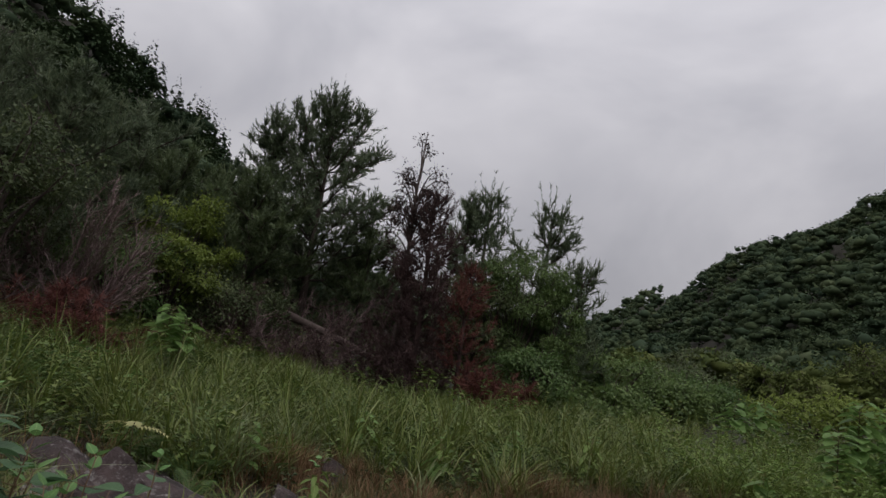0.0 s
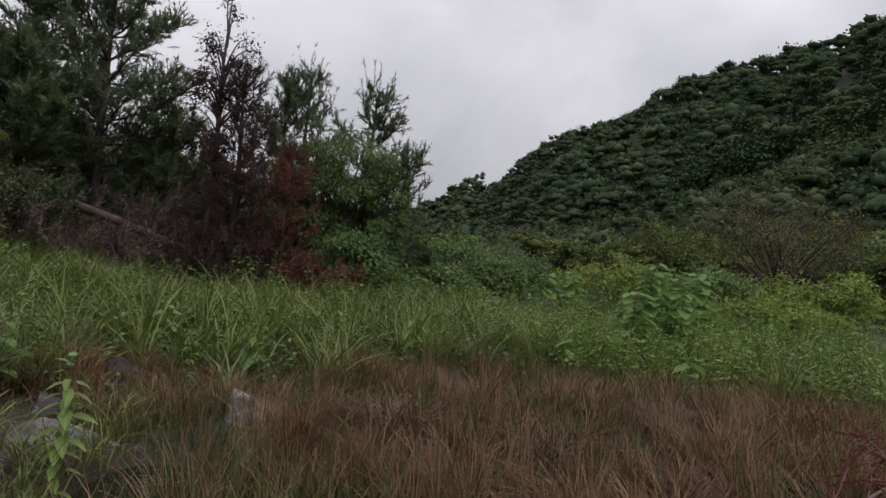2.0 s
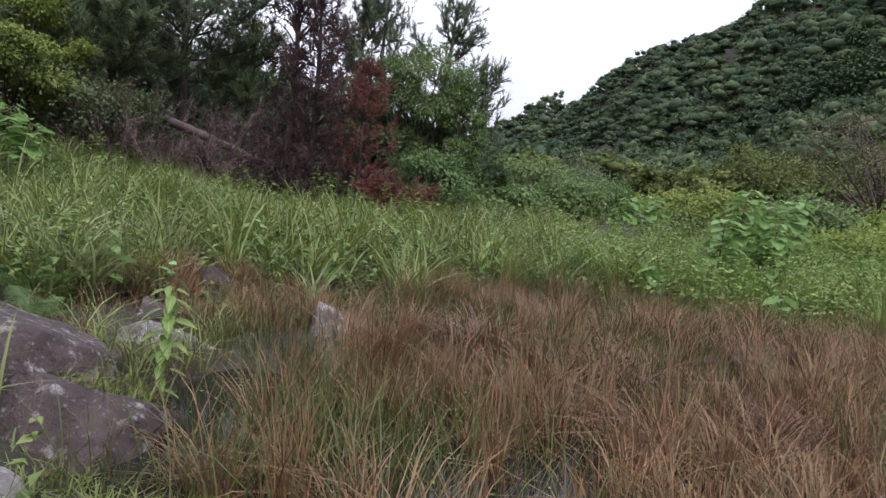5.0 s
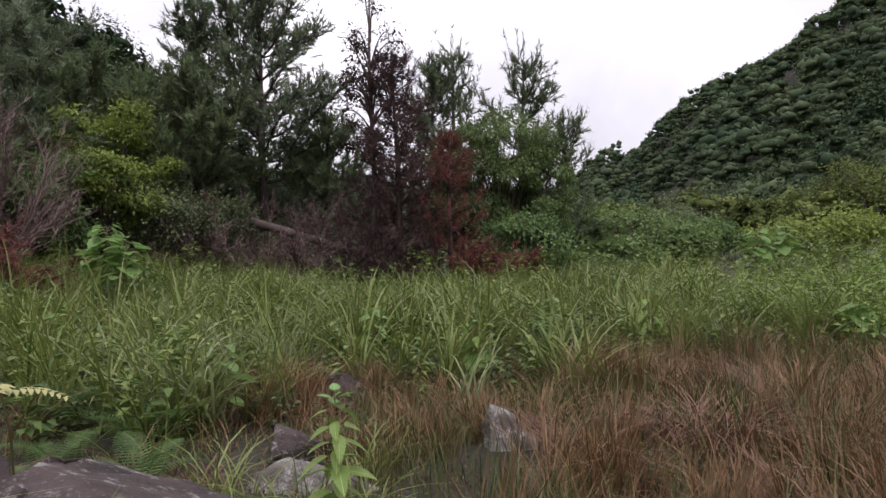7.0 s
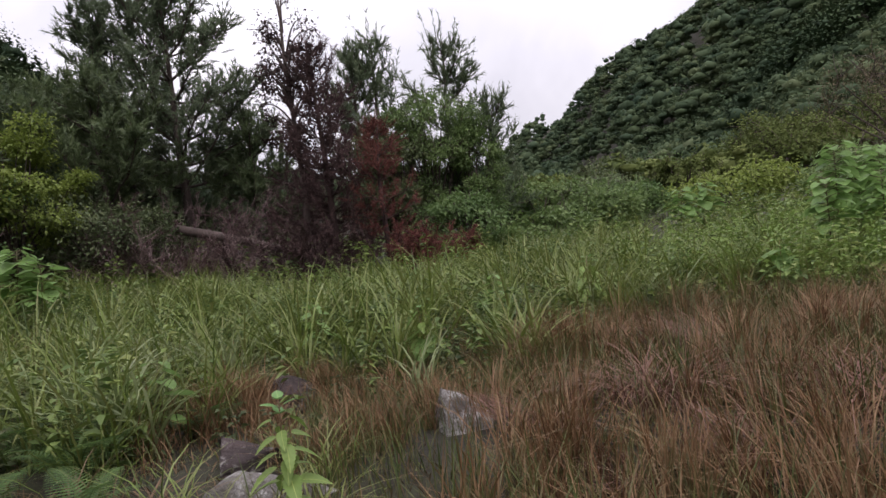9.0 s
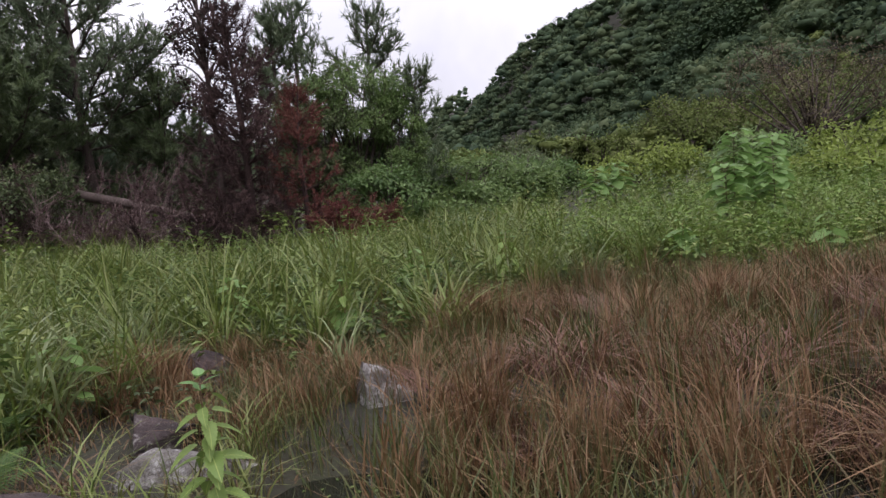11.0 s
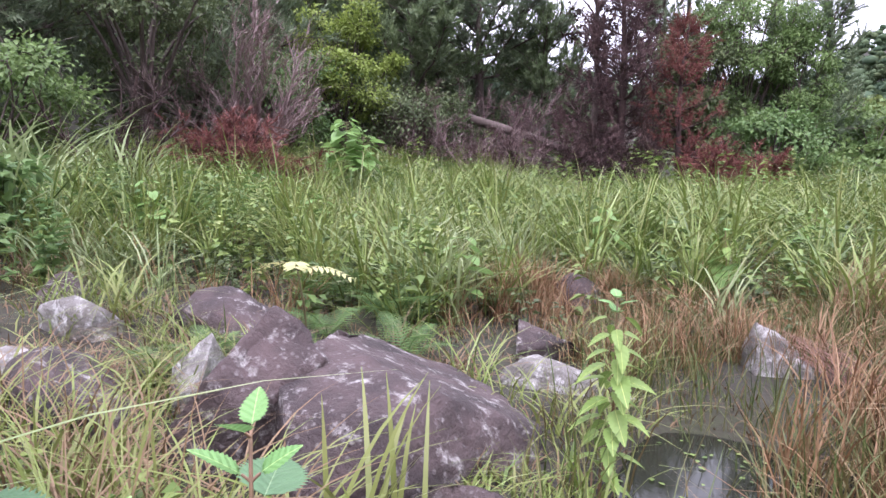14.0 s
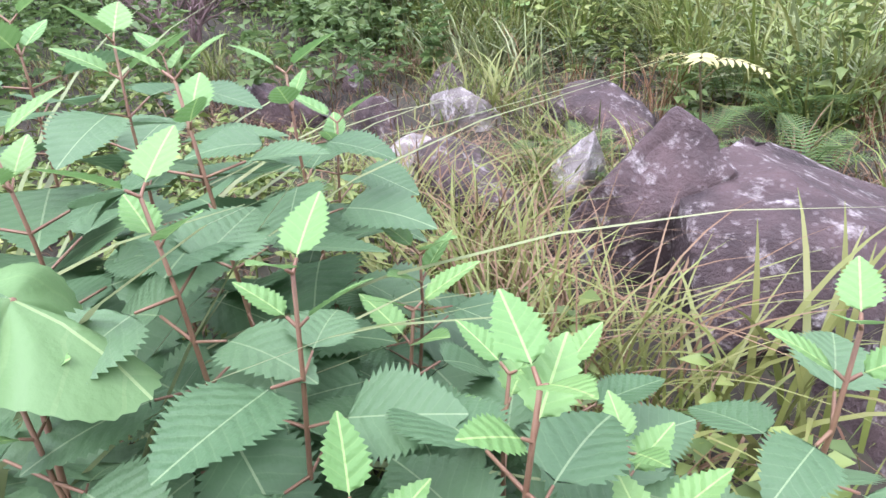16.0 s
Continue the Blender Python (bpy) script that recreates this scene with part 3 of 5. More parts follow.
blades(sprawl, pts, np.repeat(rng.uniform(0.36, 0.62, len(tufts)), k) * rng.uniform(0.6, 1.1, len(pts)), rng.uniform(0.004, 0.007, len(pts)), np.repeat(rng.uniform(0.7, 1.3, len(tufts)), k) * rng.uniform(0.7, 1.3, len(pts)), 1.0, 5, None, way)
stuff("sprawling_grass", sprawl, PINK, "pinkish withered grass sprawling in swept tufts over the marsh", "grass")

rush = Build()
pts = field(30000, 1.0, 8.0, 2.7, 9.5, lambda x, y: np.maximum(marsh(x, y) * np.clip(0.45 - 0.6 * wave(x, y, 1.6, 2.2), 0.12, 1), pool(x, y) * 0.05), 0.7)
blades(rush, pts, rng.uniform(0.2, 0.58, len(pts)), rng.uniform(0.004, 0.008, len(pts)), rng.uniform(0.05, 0.8, len(pts)), 0.8, 3)
stuff("marsh_rushes", rush, RUSH, "thin olive-green rushes among the rusty grass", "rushes")


def meadow(x, y):
    m = (1 - marsh(x, y)) * (1 - stony(x, y) * 0.97) * (1 - pool(x, y)) * (y > 2.2)
    bare = ((x > 0.3) & (x < 2.6) & (y < 3.9)) * 1.0
    edge = ((x > -0.2) & (x < 2.3) & (y < 8.3)) * 0.85
    return m * (1 - bare) * (1 - edge)


def tuft_field(n, x0, x1, y0, y1, weight, k, radius, tall0, tall1, w0, w1, lean0, lean1, material, name, label, levels=4, gap=0.6):
    b = Build()
    at = field(n, x0, x1, y0, y1, weight, gap)
    p = np.repeat(at, k, 0)
    rr = np.abs(rng.normal(0, radius, len(p)))
    a = rng.uniform(0, 6.283, len(p))
    p[:, 0] += np.cos(a) * rr
    p[:, 1] += np.sin(a) * rr
    h = np.repeat(rng.uniform(tall0, tall1, len(at)), k) * rng.uniform(0.55, 1.1, len(p))
    blades(b, p, h, rng.uniform(w0, w1, len(p)), rng.uniform(lean0, lean1, len(p)), 1.0, levels)
    return stuff(name, b, material, label, "grass")


tuft_field(900, -7, 10, 6.6, 14, lambda x, y: meadow(x, y) * np.clip(0.45 + 0.7 * wave(x, y, 1.5, 0.5), 0.06, 1) * np.where(x > 4, 0.35, 1), 36, 0.11, 0.45, 1.15, 0.008, 0.019, 0.15, 1.2, GRASS, "tall_grass", "tall arching green grass blades in tufts")
tuft_field(1100, -9, 14, 9.5, 19, lambda x, y: meadow(x, y) * np.clip(0.5 + 0.5 * wave(x, y, 0.7, 1.5), 0.05, 1), 26, 0.14, 0.6, 1.05, 0.012, 0.022, 0.3, 1.2, GRASS, "far_grass", "tall green meadow grass before the trees", 3)
tuft_field(700, -7, 9, 6.2, 15, lambda x, y: meadow(x, y) * np.clip(0.4 + 0.6 * wave(x, y, 1.3, 3.1), 0, 1), 22, 0.08, 0.5, 1.1, 0.008, 0.018, 0.3, 1.2, PALE_GRASS, "silver_grass", "blue-green arching silver grass with bent tips")
tuft_field(260, -4.5, 1.2, 4.2, 7.2, lambda x, y: (1 - pool(x, y)) * np.clip(0.25 + 0.6 * wave(x, y, 2.4, 0.9), 0, 1) * (np.hypot(x - 0.1, y - 5.4) > 0.75), 26, 0.07, 0.22, 0.5, 0.005, 0.010, 0.4, 1.4, GRASS, "bank_grass", "short green grass between the boulders")
tuft_field(240, -3.2, 0.6, 4.2, 6.6, lambda x, y: np.clip(0.4 + 0.6 * wave(x, y, 2.1, 2.9), 0, 1) * (np.hypot(x - 0.1, y - 5.4) > 0.8), 20, 0.08, 0.18, 0.42, 0.004, 0.009, 0.5, 1.6, STRAW, "dry_straw", "withered straw-coloured grass between the stones")
tuft_field(1000, -4, 5, 6.6, 12.5, lambda x, y: (1 - marsh(x, y)) * np.clip(0.2 + 0.6 * wave(x, y, 1.7, 4.2), 0, 1), 26, 0.08, 0.3, 0.55, 0.004, 0.008, 0.2, 0.8, RUST, "rust_tufts", "rust-brown withered tufts in the green grass", 3)


tuft_field(230, -0.3, 2.4, 6.5, 8.8, lambda x, y: (1 - 0.8 * marsh(x, y)) * np.clip(0.35 + 0.6 * wave(x, y, 2.3, 4.2), 0.03, 1), 60, 0.07, 0.3, 0.5, 0.003, 0.006, 0.15, 0.9, RUST, "edge_tufts", "rust-brown withered tufts at the pool's far edge", 3)


tuft_field(150, -5, 6, 7.6, 12.5, lambda x, y: meadow(x, y), 18, 0.06, 0.9, 1.35, 0.012, 0.022, 0.25, 1.0, GRASS, "tallest_grass", "single taller tufts of arching green blades", 6)


def cover(name, n, x0, x1, y0, y1, material, label, tall0, tall1, weight):
    b = Build()
    p = field(n, x0, x1, y0, y1, weight, 0.0)
    blades(b, p, rng.uniform(tall0, tall1, len(p)), rng.uniform(0.005, 0.011, len(p)), rng.uniform(0.3, 1.4, len(p)), 1.0, 2)
    return stuff(name, b, material, label, "grass")


wet = Build()
pts = field(9000, 0.7, 2.4, 4.4, 8.6, lambda x, y: np.clip(0.75 + 0.4 * wave(x, y, 2.6, 1.0), 0.15, 1) * (np.hypot((x - 1.22) / 0.27, (y - 5.3) / 0.75) > 1) * np.where(y < 6.2, 0.55, 1), 0.9)
blades(wet, pts, rng.uniform(0.12, 0.38, len(pts)), rng.uniform(0.003, 0.007, len(pts)), rng.uniform(0.1, 0.8, len(pts)), 0.8, 3)
stuff("pool_rushes", wet, RUSH, "thin olive rushes round the pool", "rushes")
dry = lambda x, y: land(x, y) > 0.0
cover("ground_grass", 24000, -8, 8, -3, 9, GRASS, "short green grass covering the wet ground", 0.06, 0.20, lambda x, y: dry(x, y) * np.clip(0.8 + 0.4 * wave(x, y, 1.3, 0.1), 0.3, 1))
cover("ground_straw", 24000, -5, 3, 1, 8, STRAW, "matted straw between the plants", 0.04, 0.16, lambda x, y: dry(x, y) * np.clip(0.7 + 0.5 * wave(x, y, 1.5, 3.3), 0.2, 1))


cover("bank_cover", 9000, -0.6, 1.5, 3.2, 5.3, GRASS, "short grass between the nettles and boulders", 0.04, 0.16, lambda x, y: 1.0 * dry(x, y))


def herbs(n, x0, x1, y0, y1, weight, tall0, tall1, leaves, size0, size1, material, name, label):
    b = Build()
    at = field(n, x0, x1, y0, y1, weight, 0.6)
    h = rng.uniform(tall0, tall1, len(at))
    p = np.repeat(at, leaves, 0)
    u = rng.uniform(0.15, 1.0, len(p))
    tilt = np.repeat(rng.normal(0, 0.12, (len(at), 2)), leaves, 0)
    hh = np.repeat(h, leaves)
    p[:, 2] += u * hh
    p[:, :2] += tilt * (u * hh)[:, None]
    a = rng.uniform(0, 6.283, len(p))
    out = np.stack([np.cos(a), np.sin(a), rng.uniform(-0.35, 0.45, len(p))], 1)
    size = rng.uniform(size0, size1, len(p)) * (1.15 - 0.5 * u)
    cards(b, p + out * size[:, None] * 0.6, out, np.array([0, 0, 1.0]) + rng.normal(0, 0.25, (len(p), 3)), size, size * rng.uniform(0.4, 0.62, len(p)))
    blades(b, at, h, 0.007, 0.12, 0.3, 2)
    return stuff(name, b, material, label, "weeds")


herbs(4200, -7, 11, 6.6, 14, lambda x, y: meadow(x, y) * np.clip(0.5 + 0.5 * wave(x, y, 1.1, 5.0), 0.15, 1), 0.3, 0.85, 18, 0.07, 0.14, HERB, "green_weeds", "mixed leafy green weeds in the meadow")
herbs(3400, 4.5, 15, 3.5, 15, lambda x, y: (1 - marsh(x, y)) * np.clip(0.6 + 0.5 * wave(x, y, 0.8, 0.2), 0.15, 1), 0.4, 1.0, 20, 0.06, 0.12, BRIGHT, "bright_weeds", "light green leafy weeds beyond the marsh")
herbs(1800, -14, 26, 13, 30, lambda x, y: np.clip(0.6 + 0.5 * wave(x, y, 0.5, 2.0), 0.1, 1), 0.5, 1.1, 20, 0.12, 0.24, HERB, "far_weeds", "dense leafy undergrowth before the trees")
herbs(1300, -9, -2.6, 2.0, 9.5, lambda x, y: np.clip(0.5 + 0.5 * wave(x, y, 1.3, 1.0), 0.1, 1), 0.35, 0.8, 18, 0.08, 0.14, MIDLEAF, "bank_weeds", "dark green broad-leaved weeds on the bank")
herbs(700, -3.2, 1.0, 1.8, 4.6, lambda x, y: (np.hypot(x - 1.6, y - 3.2) > 0.9) * np.where(x > -0.6, 0.5, 1.0), 0.15, 0.42, 14, 0.05, 0.10, HERB, "near_weeds", "low leafy weeds around the nettles")
# filler layer in dark leaf colour: deepens the shade between the grass bases
herbs(4200, -6, 6, 7.0, 12, lambda x, y: meadow(x, y), 0.10, 0.36, 12, 0.05, 0.10, DARKLEAF, "under_weeds", "low weeds between the meadow grass, their dark colour standing in for shade")
duck = Build()
at = field(900, 0.8, 3.4, 4.0, 6.6, lambda x, y: np.clip(0.4 + 0.5 * wave(x, y, 3.1, 0.4), 0.05, 1), 0.1)
at = at[at[:, 2] < -0.03]
at[:, 2] = 0.006
a = rng.uniform(0, 6.283, len(at))
cards(duck, at, np.stack([np.cos(a), np.sin(a), 0 * a], 1), np.array([[0, 0, 1.0]]).repeat(len(at), 0), rng.uniform(0.015, 0.04, len(at)), rng.uniform(0.012, 0.03, len(at)), 0.02)
stuff("floating_leaves", duck, HERB, "small round green leaves floating on the pool", "water plants")


# ---- woody plants ----
def limb(b, start, way, length, radius, r, segs=6, wander=0.12, rise=0.0):
    """A bent tapering limb; returns its points."""
    p, w = [np.array(start, float)], unit(np.array(way, float))
    for _ in range(segs):
        w = unit(w + r.normal(0, wander, 3) + [0, 0, rise])
        p.append(p[-1] + w * length / segs)
    tube(b, p, np.linspace(radius, radius * 0.25, segs + 1), 6 if radius > 0.03 else 4)
    return np.array(p)


def shoots(b, at, way, length, needles, needle, width, r, droop=0.0):
    """Bottle-brush pine shoots: needles set round each axis."""
    n = len(at)
    way = unit(way)
    u = r.uniform(0.0, 1.0, (n, needles))
    ax = at[:, None] + way[:, None] * (u * np.asarray(length).reshape(-1, 1))[:, :, None]
    side = turns(n * needles, r).reshape(n, needles, 3)
    d = unit(way[:, None] * 0.9 + side * 0.85 - np.array([0, 0, droop]))
    tip = ax + d * (needle * r.uniform(0.7, 1.15, (n, needles)))[:, :, None]
    w = unit(np.cross(d, side + 0.01)) * width * 0.5
    v = np.stack([ax - w, ax + w, tip], 2).reshape(-1, 3)
    b.add(v, tris=np.arange(len(v)).reshape(-1, 3))
    core = np.stack([at, at + way * np.asarray(length).reshape(-1, 1)], 1)
    cw = unit(np.cross(way, [0.3, 0.5, 0.1])) * 0.008
    cv = np.stack([core[:, 0] - cw, core[:, 0] + cw, core[:, 1]], 1).reshape(-1, 3)
    b.add(cv, tris=np.arange(len(cv)).reshape(-1, 3))


def pine(x, y, height, spread, seed, label, lean=(0.0, 0.0), bare=0.2, material=NEEDLE, whorl=0.55, needle=0.20, brushes=9, group="pines", droop=0.0, width=0.033, candle=0.5, bark=BARK, needles=16):
    """A young open-grown pine: whorled rising limbs, twigs, needle brushes and upright candles."""
    r = np.random.default_rng(seed)
    t = thing("pine_tree", x, y, ground_z(x, y) - 0.05, label, "tree", group)
    trunk, crown = Build(), Build()
    s = np.linspace(0, 1, 14)
    axis = np.stack([lean[0] * height * s ** 1.3 + 0.05 * np.sin(5 * s + seed), lean[1] * height * s + 0.05 * np.cos(4 * s + seed), height * s], 1)
    tube(trunk, axis, np.interp(s, [0, 1], [0.018 * height + 0.02, 0.015]), 9)
    ats, ways, lens = [axis[-1]], [np.array([0, 0, 1.0])], [candle]
    h = bare * height
    while h < height * 0.97:
        f = h / height
        at = np.array([np.interp(f, s, axis[:, i]) for i in range(3)])
        for a in r.uniform(0, 6.283) + np.arange(r.integers(4, 6)) * 1.3:
            limbs = Build()
            long = spread * (np.interp(f, [0, 0.35, 0.8, 1], [0.85, 1.0, 0.68, 0.22])) * r.uniform(0.65, 1.15)
            up = np.interp(f, [0, 0.6, 1], [0.0, 0.3, 1.0]) + r.normal(0, 0.12)
            p = limb(limbs, at, [np.cos(a), np.sin(a), up], long, 0.012 + 0.012 * long, r, 5, 0.1, 0.09)
            for c in range(1, 6):
                base = p[c]
                for _ in range(max(1, int(brushes * long * 0.40))):
                    way = unit((p[c] - p[c - 1]) * 1.2 + r.normal(0, 0.16, 3) * long + [0, 0, 0.12 * long])
                    l2 = r.uniform(0.15, 0.42) * max(0.5, long * 0.6)
                    end = base + way * l2
                    tube(limbs, [base, base + way * l2 * 0.5 + [0, 0, 0.02], end], [0.008, 0.006, 0.004], 3)
                    for q, g in ((0.45, 0.8), (1.0, 1.0)):
                        ats.append(base + way * l2 * q)
                        ways.append(unit(way + r.normal(0, 0.3, 3) + [0, 0, 0.35]))
                        lens.append(r.uniform(0.2, 0.42) * g)
            part("branch", limbs, bark, t, smooth=True)
            if f > 0.45:
                ats.append(p[-1]), ways.append(unit([0.25 * np.cos(a), 0.25 * np.sin(a), 1])), lens.append(candle * r.uniform(0.6, 1.1))
        h += whorl * r.uniform(0.75, 1.2) * (1.1 - 0.35 * f)
    shoots(crown, np.array(ats), np.array(ways), np.array(lens), needles, needle, width, r, droop)
    part("trunk", trunk, bark, t, smooth=True)
    part("crown", crown, material, t)
    return t


def broadleaf(name, x, y, height, radius, seed, n, size, material, label, category="tree", group="", lumps=16, trunk_r=0.06, low=0.2, bark=BARK, lean=(0, 0), thin=0.62, gather=0.34, stems=3, flat=1.0):
    """A leafy tree or bush: forked stems, limbs to each lump of the crown, leaves gathered round the lumps."""
    r = np.random.default_rng(seed)
    t = thing(name, x, y, ground_z(x, y) - 0.05, label, category, group)
    crown = Build()
    c = np.empty((lumps, 3))
    d = turns(lumps, r)
    d *= (r.uniform(0.35, 1.0, lumps) ** 0.5)[:, None]
    mid = height * (1 + low) / 2
    c[:, 0], c[:, 1] = d[:, 0] * radius + lean[0] * height, d[:, 1] * radius * flat + lean[1] * height
    c[:, 2] = mid + d[:, 2] * height * (1 - low) / 2 * 0.85
    trunk = Build()
    fork = np.array([lean[0] * height * 0.3, lean[1] * height * 0.3, height * max(0.12, low * 0.8)])
    tube(trunk, [[0, 0, 0], fork * 0.5 + r.normal(0, 0.02, 3), fork], [trunk_r * 1.2, trunk_r, trunk_r * 0.85], 8)
    for i in range(lumps):
        start = fork * r.uniform(0.6, 1.0) if height < 7 * radius else np.array([0, 0, c[i][2] * 0.86])
        wood = Build()
        m = (start + c[i]) / 2 + r.normal(0, 0.08 * radius, 3) + [0, 0, 0.06 * height]
        u = np.linspace(0, 1, 7)[:, None]
        tube(wood, (1 - u) ** 2 * start + 2 * u * (1 - u) * m + u ** 2 * c[i], np.linspace(trunk_r * 0.55, 0.008, 7), 5)
        for _ in range(5):
            limb(wood, c[i], turns(1, r)[0] + [0, 0, 0.3], radius * r.uniform(0.2, 0.45), trunk_r * 0.12 + 0.004, r, 4, 0.2)
        part("branch", wood, bark, t, smooth=True)
    which = r.integers(0, lumps, n)
    g = r.normal(0, 1, (n, 3))
    g = unit(g) * (np.abs(r.normal(0.75, 0.3, n))[:, None])
    p = c[which] + g * radius * gather * np.array([1, 1, 0.66]) * r.uniform(0.6, 1.3, lumps)[which][:, None]
    out = unit(g + r.normal(0, 0.45, (n, 3)) + [0, 0, -0.15])
    nrm = unit(unit(p - [c[:, 0].mean(), c[:, 1].mean(), mid * 0.7]) + [0, 0, 0.9] + r.normal(0, 0.4, (n, 3)))
    sz = r.uniform(0.65, 1.25, n) * size
    cards(crown, p, out, nrm, sz, sz * thin)
    part("trunk", trunk, bark, t, smooth=True)
    part("crown", crown, material, t)
    return t


def twig_bush(name, x, y, height, radius, seed, stems, material, label, category="shrub", twigs=9, fine=6, group="", upright=0.8, base_spread=0.1, thick=0.02, tuft=None, tuft_n=0, tuft_len=0.12):
    """A bare or withered shrub: stems that fork twice into fine twigs, with needles left on where told."""
    r = np.random.default_rng(seed)
    t = thing(name, x, y, ground_z(x, y) - 0.04, label, category, group)
    dead = Build()
    ats, ways = [], []
    for _ in range(stems):
        wood = Build()
        a = r.uniform(0, 6.283)
        start = [np.cos(a) * base_spread * r.uniform(0, 1), np.sin(a) * base_spread * r.uniform(0, 1), 0]
        out = r.uniform(0.1, 1.0)
        p = limb(wood, start, [np.cos(a) * out * radius, np.sin(a) * out * radius, height * upright], np.hypot(height * r.uniform(0.6, 1.0), out * radius), thick, r, 7, 0.14)
        for c in range(2, 8):
            for _ in range(twigs // 3):
                q = limb(wood, p[c], (p[c] - p[c - 1]) * 2 + r.normal(0, 0.13, 3), radius * r.uniform(0.25, 0.6), thick * 0.35, r, 4, 0.22)
                for _ in range(fine):
                    e = q[r.integers(1, 5)]
                    w = unit(unit(q[-1] - q[0]) + r.normal(0, 0.6, 3))
                    l = radius * r.uniform(0.1, 0.3)
                    side = unit(np.cross(w, [0.2, 0.3, 0.9])) * 0.006
                    wood.add([e - side, e + side, e + w * l], tris=[[0, 1, 2]])
                    ats.append(e), ways.append(w)
        part("branch", wood, material, t)
    if tuft and tuft_n:
        ats, ways = np.array(ats), np.array(ways)
        pick = r.integers(0, len(ats), tuft_n)
        shoots(dead, ats[pick], ways[pick] + [0, 0, -0.2], r.uniform(0.1, 0.3, tuft_n), 14, tuft_len, 0.013, r, 0.35)
        part("dead_needles", dead, tuft, t)
    return t


# pines and their neighbours before the log
pine(-4.35, 22.0, 8.6, 2.9, 3, "tall open pine with dark needle brushes and upright candles", (-0.03, -0.02), 0.2, brushes=9, candle=0.8, whorl=0.7, needle=0.18)
pine(-6.25, 21.6, 8.0, 1.75, 5, "dark pine standing close beside a taller pine", (-0.02, 0), 0.12, brushes=7.5, candle=0.7, whorl=0.66, needle=0.18)
pine(-5.6, 19.4, 5.0, 2.1, 6, "low dense pine at the foot of the taller ones", (-0.02, 0), 0.08, DARKNEEDLE, brushes=8, candle=0.3, whorl=0.5)
pine(-7.7, 18.3, 4.6, 2.0, 7, "low dense pine behind the vine-covered bush", (0.02, 0), 0.08, DARKNEEDLE, brushes=8, candle=0.3, whorl=0.5)
pine(-2.6, 22.6, 4.6, 1.9, 10, "low pine with spreading limbs behind the log", (0.0, 0), 0.1, DARKNEEDLE, brushes=6, candle=0.3, whorl=0.55)
pine(0.75, 21.6, 6.2, 1.4, 11, "feathery pine behind the dead conifer", (0.0, 0), 0.2, brushes=7, candle=0.5, whorl=0.6)
pine(1.5, 22.0, 6.7, 1.35, 8, "slender pine with long pale candles rising out of green bushes", (-0.01, 0), 0.25, brushes=6.5, candle=0.95, whorl=0.85)
pine(3.4, 21.6, 6.4, 1.5, 9, "pine with forked pale candles above the leafy trees", (0.02, 0), 0.2, brushes=7, candle=0.9, whorl=0.75)
pine(4.2, 21.3, 4.3, 1.3, 14, "small pine leaning out of the clump's edge", (0.14, 0), 0.3, brushes=5, candle=0.6)
broadleaf("slender_tree", -0.55, 17.9, 7.6, 0.85, 21, 3000, 0.085, DARKTWIG, "thin dark tree with sparse small dusky leaves", lumps=44, trunk_r=0.05, low=0.3, gather=0.36)
slim = Build()
tube(slim, [[0, 0, 0], [0.05, 0, 2.6], [-0.04, 0, 5.2], [0.0, 0, 7.4]], [0.085, 0.065, 0.04, 0.012], 8)
part("stem", slim, BARK, bpy.data.objects["slender_tree"], smooth=True)
pine(0.05, 17.6, 5.4, 1.15, 31, "dead conifer covered in purple-brown withered needles", (0.0, 0), 0.08, BROWN_NEEDLE, 0.38, 0.12, 9, "dead conifers", 0.5, 0.014, 0.2, DARKTWIG, 18)
pine(1.25, 17.4, 3.5, 0.7, 33, "small dead conifer with crimson withered needles", (0.03, 0), 0.25, RED_NEEDLE, 0.42, 0.12, 6, "dead conifers", 0.6, 0.014, 0.15, DARKTWIG, 26)
pine(-0.6, 18.6, 2.4, 1.1, 35, "low dead conifer with brown needles", (0.0, 0), 0.06, BROWN_NEEDLE, 0.42, 0.12, 5, "dead conifers", 0.6, 0.014, 0.15, DARKTWIG, 24)
broadleaf("leafy_tree", 2.75, 20.3, 5.2, 1.45, 41, 15000, 0.10, TREELEAF, "green broad-leaved tree with light spray-like twigs", lumps=46, trunk_r=0.08, low=0.08, gather=0.30, thin=0.45)
broadleaf("leafy_tree", 3.75, 20.4, 4.3, 0.95, 43, 9000, 0.10, TREELEAF, "narrow green bushy tree at the clump's edge", lumps=34, trunk_r=0.06, low=0.05, gather=0.34, thin=0.45)
broadleaf("leafy_tree", 1.7, 20.0, 4.9, 1.15, 45, 9000, 0.10, DARKLEAF, "dark green tree behind the dead conifers", lumps=34, trunk_r=0.06, low=0.05, gather=0.34)
broadleaf("leafy_bush", 3.2, 18.6, 1.9, 1.3, 47, 6000, 0.10, MIDLEAF, "low spreading green bush before the leafy trees", "shrub", lumps=26, trunk_r=0.04, low=0.05, gather=0.36)
broadleaf("vine_covered_bush", -6.2, 16.6, 4.1, 1.25, 51, 16000, 0.085, LIME, "bush smothered in yellow-green vine leaves", "shrub", lumps=38, trunk_r=0.06, low=0.2, gather=0.32)
broadleaf("leafy_bush", -6.9, 15.2, 2.7, 1.5, 53, 9000, 0.085, MIDLEAF, "dull green bush under the vine-covered one", "shrub", lumps=34, trunk_r=0.05, low=0.05, gather=0.34)
